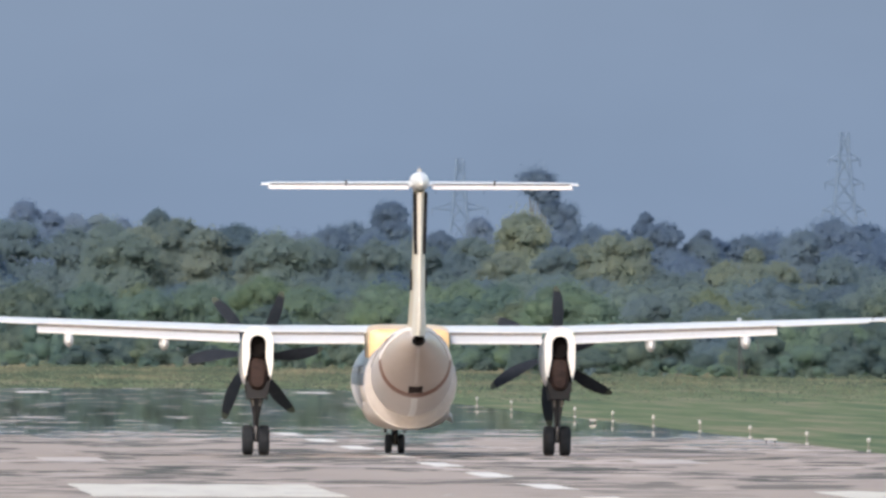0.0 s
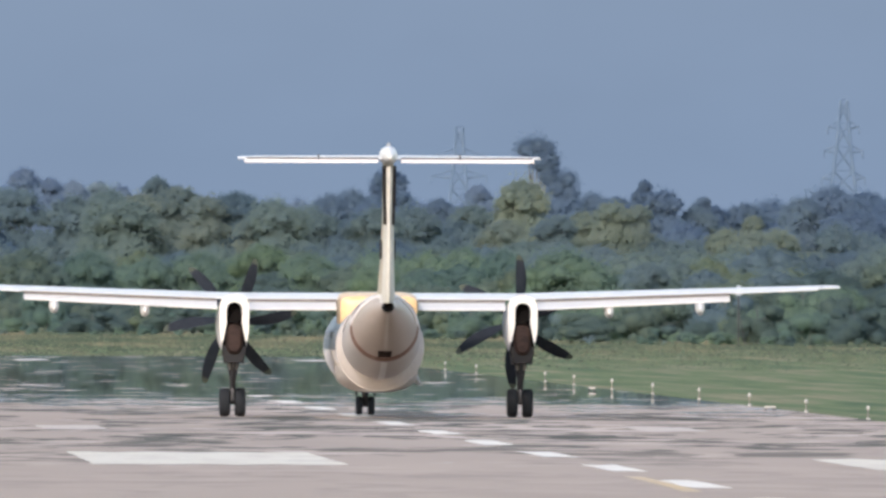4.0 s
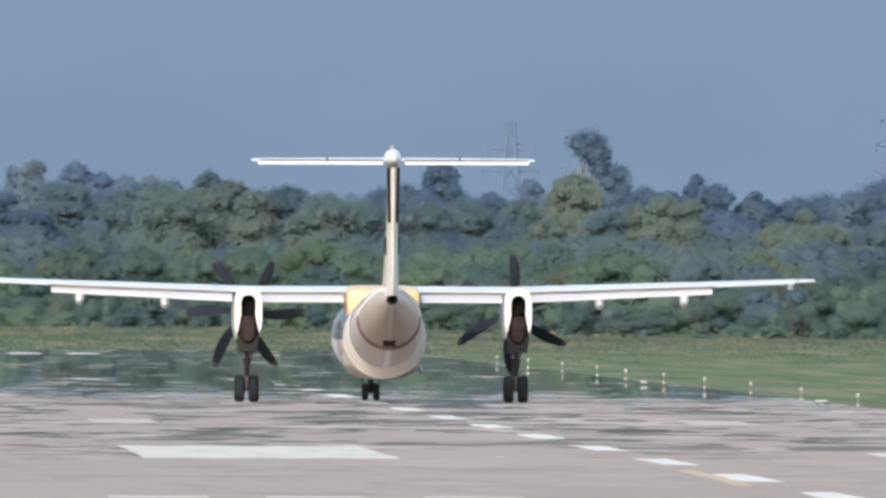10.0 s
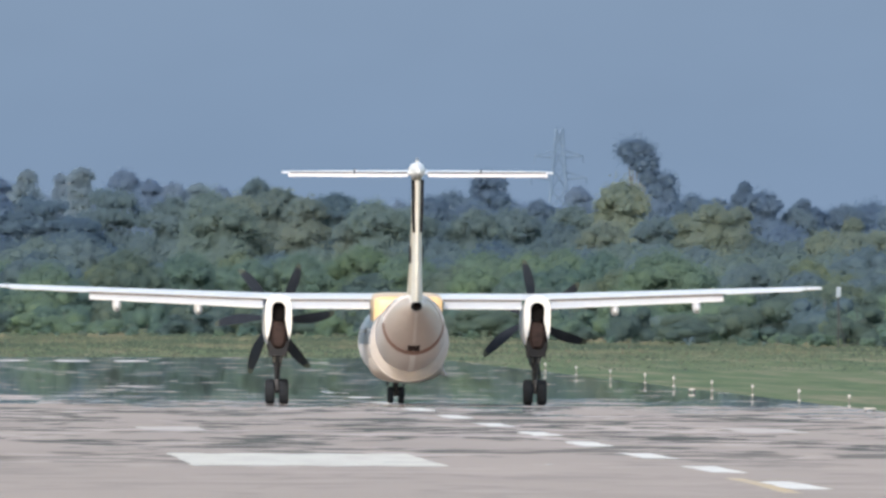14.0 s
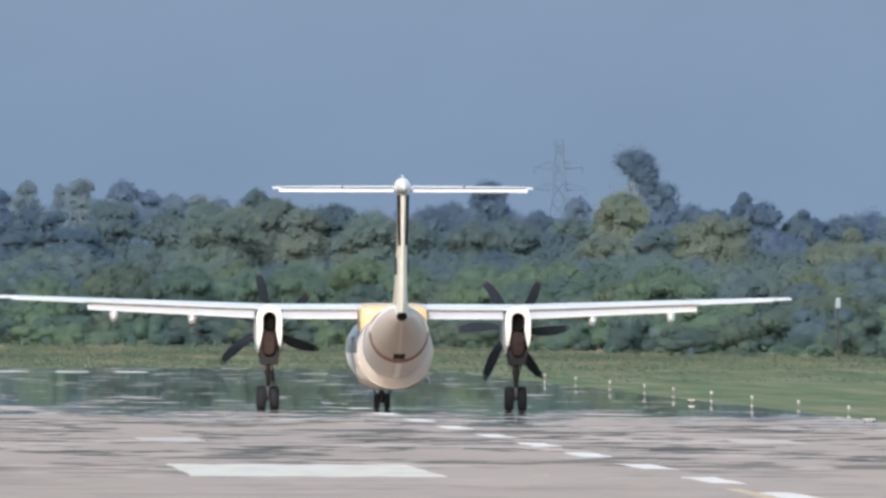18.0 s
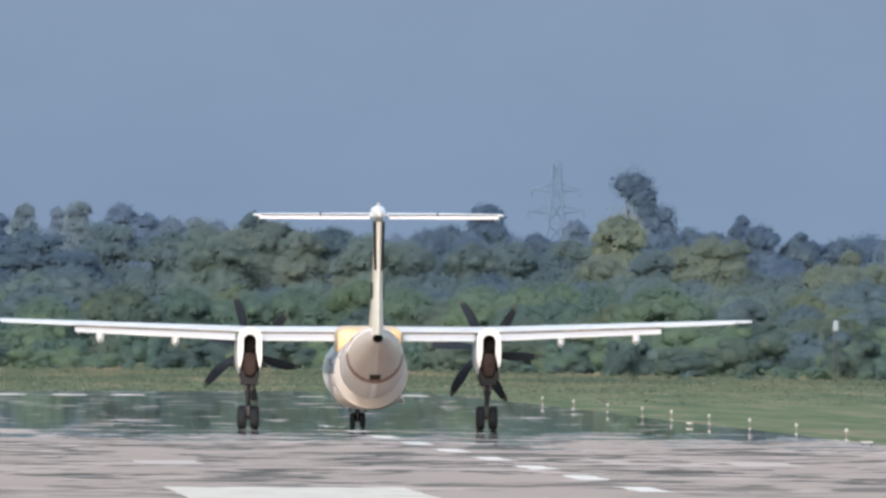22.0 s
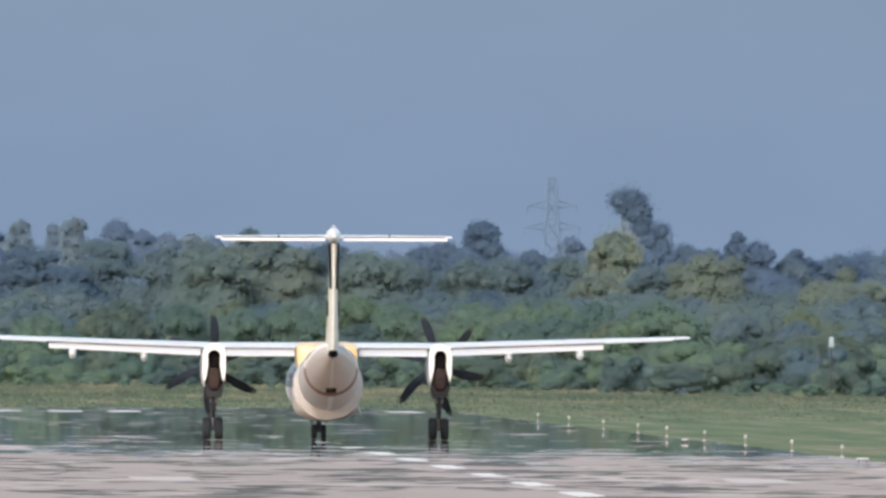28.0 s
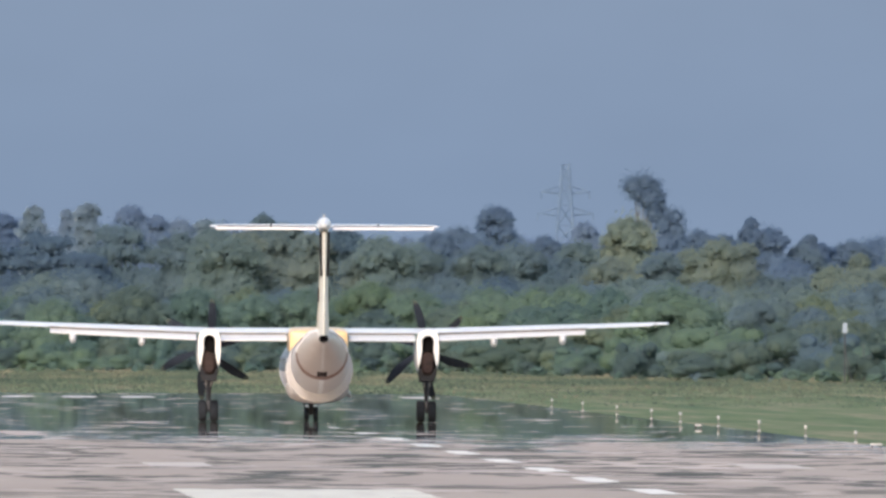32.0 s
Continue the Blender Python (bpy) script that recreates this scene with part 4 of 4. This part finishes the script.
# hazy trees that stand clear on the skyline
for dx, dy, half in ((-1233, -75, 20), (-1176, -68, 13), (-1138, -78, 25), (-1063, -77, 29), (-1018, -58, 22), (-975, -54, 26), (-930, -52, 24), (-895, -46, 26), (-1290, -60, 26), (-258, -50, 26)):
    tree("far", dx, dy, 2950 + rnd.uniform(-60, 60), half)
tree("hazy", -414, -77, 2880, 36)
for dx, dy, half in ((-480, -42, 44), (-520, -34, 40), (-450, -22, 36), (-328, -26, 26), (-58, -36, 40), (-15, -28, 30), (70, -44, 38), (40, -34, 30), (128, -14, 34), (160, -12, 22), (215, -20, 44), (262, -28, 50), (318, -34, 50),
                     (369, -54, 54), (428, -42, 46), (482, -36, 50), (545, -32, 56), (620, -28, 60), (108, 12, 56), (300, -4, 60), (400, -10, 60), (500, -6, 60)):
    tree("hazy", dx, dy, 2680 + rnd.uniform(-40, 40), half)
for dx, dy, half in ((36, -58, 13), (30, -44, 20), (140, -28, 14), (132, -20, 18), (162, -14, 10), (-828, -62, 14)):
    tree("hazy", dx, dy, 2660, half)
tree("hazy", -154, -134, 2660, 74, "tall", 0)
# dark spreading trees in tiers, and the wood's middle, blue-green with painted haze
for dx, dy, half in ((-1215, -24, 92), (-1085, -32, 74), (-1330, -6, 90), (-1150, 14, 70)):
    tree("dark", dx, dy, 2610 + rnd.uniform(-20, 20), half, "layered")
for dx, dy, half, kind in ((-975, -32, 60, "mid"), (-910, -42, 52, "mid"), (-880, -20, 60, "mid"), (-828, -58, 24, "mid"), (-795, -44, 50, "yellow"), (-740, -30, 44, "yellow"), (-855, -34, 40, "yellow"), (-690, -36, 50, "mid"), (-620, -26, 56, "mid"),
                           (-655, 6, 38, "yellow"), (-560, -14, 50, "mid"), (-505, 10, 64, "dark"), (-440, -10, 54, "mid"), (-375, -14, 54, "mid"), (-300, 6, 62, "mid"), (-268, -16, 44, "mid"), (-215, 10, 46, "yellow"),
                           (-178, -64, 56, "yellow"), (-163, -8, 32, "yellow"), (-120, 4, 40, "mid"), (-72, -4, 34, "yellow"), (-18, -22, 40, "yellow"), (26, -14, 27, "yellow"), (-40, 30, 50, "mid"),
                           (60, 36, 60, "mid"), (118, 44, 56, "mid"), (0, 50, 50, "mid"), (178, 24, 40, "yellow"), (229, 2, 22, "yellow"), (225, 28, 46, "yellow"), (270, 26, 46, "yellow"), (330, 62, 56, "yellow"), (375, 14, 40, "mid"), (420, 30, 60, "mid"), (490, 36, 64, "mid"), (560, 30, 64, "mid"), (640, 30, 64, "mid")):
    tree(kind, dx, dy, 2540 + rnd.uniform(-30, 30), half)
# the body of the wood, row behind row
for off, dy0, dy1, step, kinds in ((230, 30, 52, 74, ("mid", "mid", "dark")), (150, 52, 84, 70, ("near", "near", "olive", "mid")), (85, 78, 112, 66, ("near", "near", "olive", "shade"))):
    dx = -1520 + rnd.uniform(0, 40)
    while dx < 720:
        k = rnd.choice(kinds)
        if off < 200 and dx > -80:
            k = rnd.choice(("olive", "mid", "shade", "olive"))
        far = wood_edge(dx) + off + rnd.uniform(-12, 12)
        tree(k, dx, rnd.uniform(dy0, dy1) + (16 if dx > -80 else 0) + (12 if dx < -1110 and off < 200 else 0), far, rnd.uniform(46, 92), count=6000)
        dx += step * rnd.uniform(0.75, 1.25)
# broad green heads fronting the wood, one leaning away over shade painted in leaves
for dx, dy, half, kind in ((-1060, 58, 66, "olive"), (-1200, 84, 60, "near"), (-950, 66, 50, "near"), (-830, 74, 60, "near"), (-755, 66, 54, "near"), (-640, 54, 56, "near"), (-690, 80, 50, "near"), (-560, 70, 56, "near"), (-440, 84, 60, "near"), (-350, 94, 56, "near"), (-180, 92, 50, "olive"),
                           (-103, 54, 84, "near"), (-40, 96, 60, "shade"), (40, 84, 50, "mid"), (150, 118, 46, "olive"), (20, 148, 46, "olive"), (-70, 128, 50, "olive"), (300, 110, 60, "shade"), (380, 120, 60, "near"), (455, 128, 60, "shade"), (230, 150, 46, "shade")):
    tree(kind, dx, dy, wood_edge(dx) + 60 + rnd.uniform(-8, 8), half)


def bush(look_of, dx, far, h, wide, label):
    v = rnd.randrange(4)
    return plant("bush", (look_of, "bush", v), bush_lobes(v + 40), 3500, 0.2, LABELS[look_of][1], place(dx, far), far, h, label, "bush", "bushes along the wood", rnd.uniform(-40, 40), wide, v)


# bushes along the edge of the grass
for off, h0, h1, step in ((34, 2.2, 5.0, 52), (6, 1.0, 3.0, 50), (-40, 0.4, 1.1, 46)):
    dx = -1540.0
    while dx < 740:
        look_of = rnd.choice(("near", "near", "olive", "shade")) if dx < -80 else rnd.choice(("olive", "shade", "mid", "near"))
        bush(look_of, dx, wood_edge(dx) + off + rnd.uniform(-10, 10), rnd.uniform(h0, h1), rnd.uniform(0.7, 1.3), "dense green bush at the foot of the wood")
        dx += step * rnd.uniform(0.7, 1.3)
# rounded bushes before the wood, dark ones between bright ones to paint shaded gaps
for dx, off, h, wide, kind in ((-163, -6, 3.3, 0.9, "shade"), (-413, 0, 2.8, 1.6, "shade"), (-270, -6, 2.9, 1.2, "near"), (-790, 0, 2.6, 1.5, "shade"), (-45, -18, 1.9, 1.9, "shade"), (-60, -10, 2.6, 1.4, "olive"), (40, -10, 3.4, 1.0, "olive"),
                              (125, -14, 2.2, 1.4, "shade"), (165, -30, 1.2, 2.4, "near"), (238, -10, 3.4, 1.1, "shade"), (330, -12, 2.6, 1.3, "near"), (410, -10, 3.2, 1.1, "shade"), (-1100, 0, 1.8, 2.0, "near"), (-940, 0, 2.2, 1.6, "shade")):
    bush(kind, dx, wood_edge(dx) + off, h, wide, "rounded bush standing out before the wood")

# the wood goes on to either side
rng_side = random.Random(11)
lobes = []
for k in range(260):
    side = -1 if k % 2 else 1
    x = rng_side.uniform(-420, -75) if side < 0 else rng_side.uniform(150, 480)
    h = rng_side.uniform(6, 13)
    r = rng_side.uniform(3, 6)
    lobes.append((x, rng_side.uniform(2420, 2640), h - r * 0.8, r, r, r * 0.9))
    lobes.append((x + rng_side.uniform(-3, 3), rng_side.uniform(2405, 2600), h * 0.35, r, r, h * 0.35))
me = bpy.data.meshes.new("side_woods")
v = leaves_from(lobes, 60000, 0.9, 3)
me.from_pydata(v.tolist(), [], np.arange(len(v)).reshape(-1, 3).tolist())
me.materials.append(LEAF_MID)
tagged(new("side_woods", me), "woods reaching away along the horizon, painted blue-green with haze", "woods", kind="stuff")


# ---- rough grass between the runway and the wood ----
def grass_tufts(count, seed):
    rng = np.random.default_rng(seed)
    y = np.sqrt(rng.uniform(1380 ** 2, 2400 ** 2, count))
    dx = rng.uniform(-1500, 700, count)
    x = -20 + (1620 + dx) / 50000 * y
    edge = np.interp(dx, (-1600, -700, -300, -100, 800), (2370, 2350, 2200, 2040, 1960))
    keep = ((x > 16.0) | (y > 1606)) & (y < edge + 30)
    x, y, edge = x[keep], y[keep], edge[keep]
    n = len(x)
    tall = np.clip(rng.gamma(3.0, 0.027, n), 0.03, 0.3) * np.where(edge - y < 40, 1.5, 1.0) * np.interp(y, (1380, 2000), (0.4, 1.0))
    wide = tall * rng.uniform(0.5, 1.3, n)
    a = rng.uniform(-0.9, 0.9, n)
    lean = rng.uniform(-0.4, 0.4, n) * tall
    ux, uy = np.cos(a) * wide, np.sin(a) * wide
    z = np.full(n, -0.08)
    return np.stack([np.stack([x - ux, y - uy, z], 1), np.stack([x + ux, y + uy, z], 1), np.stack([x + lean, y + 0.2 * tall, z + tall], 1)], 1).reshape(-1, 3)


tufts = grass_tufts(100000, 5)
me = bpy.data.meshes.new("grass")
me.from_pydata(tufts.tolist(), [], np.arange(len(tufts)).reshape(-1, 3).tolist())
me.materials.append(TUFT)
tagged(new("grass", me), "rough sunburnt airfield grass before the wood", "grass", kind="stuff")

# a pale mast on the skyline
mast = tagged(new("far_mast"), "pale slender mast rising behind the trees", "mast")
part("shaft", rod((0, 0, -0.06), (0, 0, top_height(-60, 2990)), 0.2, 0.13, 8), HAZY_WHITE, mast)
part("cap", loft([[(r * math.cos(k * 0.7854), r * math.sin(k * 0.7854), z + top_height(-60, 2990)) for k in range(8)] for z, r in ((-0.6, 0.16), (-0.4, 0.24), (0.1, 0.22), (0.25, 0.1))]), HAZY_WHITE, mast)
mast.matrix_basis = pose(place(-1160, 2990), 2990, 0)

# a white board among the trees
board = tagged(new("boundary_sign"), "small white board on a post among the trees", "sign")
part("panel", block(-0.17, 0.17, -0.03, 0.03, 3.42, 4.15, 0.02), HAZY_WHITE, board, "white panel with haze put into its colour")
part("post", rod((0, 0.06, -0.06), (0, 0.06, 3.9), 0.05), STEEL, board)
part("brace", rod((0.5, 0.4, -0.06), (0, 0.08, 2.4), 0.03, n=6), STEEL, board)
board.matrix_basis = pose(place(203, 1955), 1955, 0)


# ---- pylons far off ----
def pylon(dx, dy, far, base, arms):
    h = top_height(dy, far)
    ob = tagged(new("power_pylon"), "steel lattice power pylon on the horizon, painted haze-blue", "pylon", "power pylons")
    w = lambda z: base * max(0.0, 1 - z / h) ** 1.3 + 0.55
    tiers = [h * k / 9 for k in range(10)]
    for sx in (-1, 1):
        for sy in (-1, 1):
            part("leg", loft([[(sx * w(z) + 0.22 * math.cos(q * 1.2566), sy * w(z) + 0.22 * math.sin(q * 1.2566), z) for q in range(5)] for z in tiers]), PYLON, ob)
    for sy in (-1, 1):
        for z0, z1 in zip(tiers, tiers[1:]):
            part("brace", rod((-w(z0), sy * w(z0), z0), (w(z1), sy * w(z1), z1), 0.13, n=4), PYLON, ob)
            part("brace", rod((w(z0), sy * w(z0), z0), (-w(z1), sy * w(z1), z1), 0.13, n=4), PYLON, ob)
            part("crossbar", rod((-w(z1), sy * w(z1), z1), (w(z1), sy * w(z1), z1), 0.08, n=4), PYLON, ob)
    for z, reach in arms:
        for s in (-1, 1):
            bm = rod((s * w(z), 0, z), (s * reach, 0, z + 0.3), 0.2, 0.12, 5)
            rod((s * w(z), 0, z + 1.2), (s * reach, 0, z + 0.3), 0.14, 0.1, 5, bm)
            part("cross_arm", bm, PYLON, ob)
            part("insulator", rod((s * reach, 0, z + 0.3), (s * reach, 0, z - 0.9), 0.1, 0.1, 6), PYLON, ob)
    ob.matrix_basis = pose(place(dx, far), far, 0)
    return ob


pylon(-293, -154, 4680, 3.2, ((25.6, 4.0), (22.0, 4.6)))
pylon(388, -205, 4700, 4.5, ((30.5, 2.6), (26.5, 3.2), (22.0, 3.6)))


# ---- what moves ----
def motions():
    speed, start = 9.85, 825.0
    # it wanders a little about the centreline
    drift = [(0, 0.36), (2, 0.38), (4, 0.43), (6, 0.42), (8, 0.33), (10, 0.29), (12, 0.43), (14, 0.36), (15, 0.46), (16, 0.58), (17, 0.69), (18, 0.71), (19, 0.8), (20, 0.83), (21, 0.75), (22, 0.71), (23, 0.71), (24, 0.64), (25, 0.5), (26, 0.45), (28, 0.43), (29, 0.43), (30, 0.38), (31, 0.32), (32, 0.27)]
    turned = [(0, 0.0), (6, 0.08), (12, 0.2), (19, 0.25), (21, 0.42), (23, 0.3), (25, 0.14), (28, 0.06), (31, 0.0), (32, 0.0)]
    yaw = lambda t: float(np.interp(t, [p[0] for p in turned], [p[1] for p in turned]))
    walk(plane, [(t, pose(x, start + speed * t, 0, 0, 0, yaw(t))) for t, x in drift])
    # blade angles, anticlockwise as seen from behind, beside a steady turn of a blade's step each second
    left = [(0, 128), (2, 128), (3, 131), (6, 128), (8, 128), (10, 124), (12, 130), (14, 128), (17, 150), (18, 161), (19, 164), (22, 164), (24, 167), (25, 163), (28, 151), (30, 154), (32, 147)]
    right = [(0, 90), (6, 90), (9, 92), (11, 93), (12, 95), (13, 97), (14, 100), (17, 112), (18, 124), (19, 132), (20, 132), (21, 124), (22, 117), (24, 114), (25, 115), (28, 109), (31, 106), (32, 104)]
    for (hub, at), phases in zip(PROPS, (left, right)):
        rows = []
        for k in range(65):
            t = k / 2
            phase = float(np.interp(t, [p[0] for p in phases], [p[1] for p in phases]))
            rows.append((t, Matrix.Translation(at) @ Matrix.Rotation(radians(98 - phase + 60 * t), 4, "Y")))
        walk(hub, rows)
    for hub, at, r in WHEELS:
        step = speed / FPS / r
        walk(hub, [(k / FPS, Matrix.Translation(at) @ Matrix.Rotation(-step * k, 4, "X")) for k in range(0, 32 * FPS + 1)])


motions()
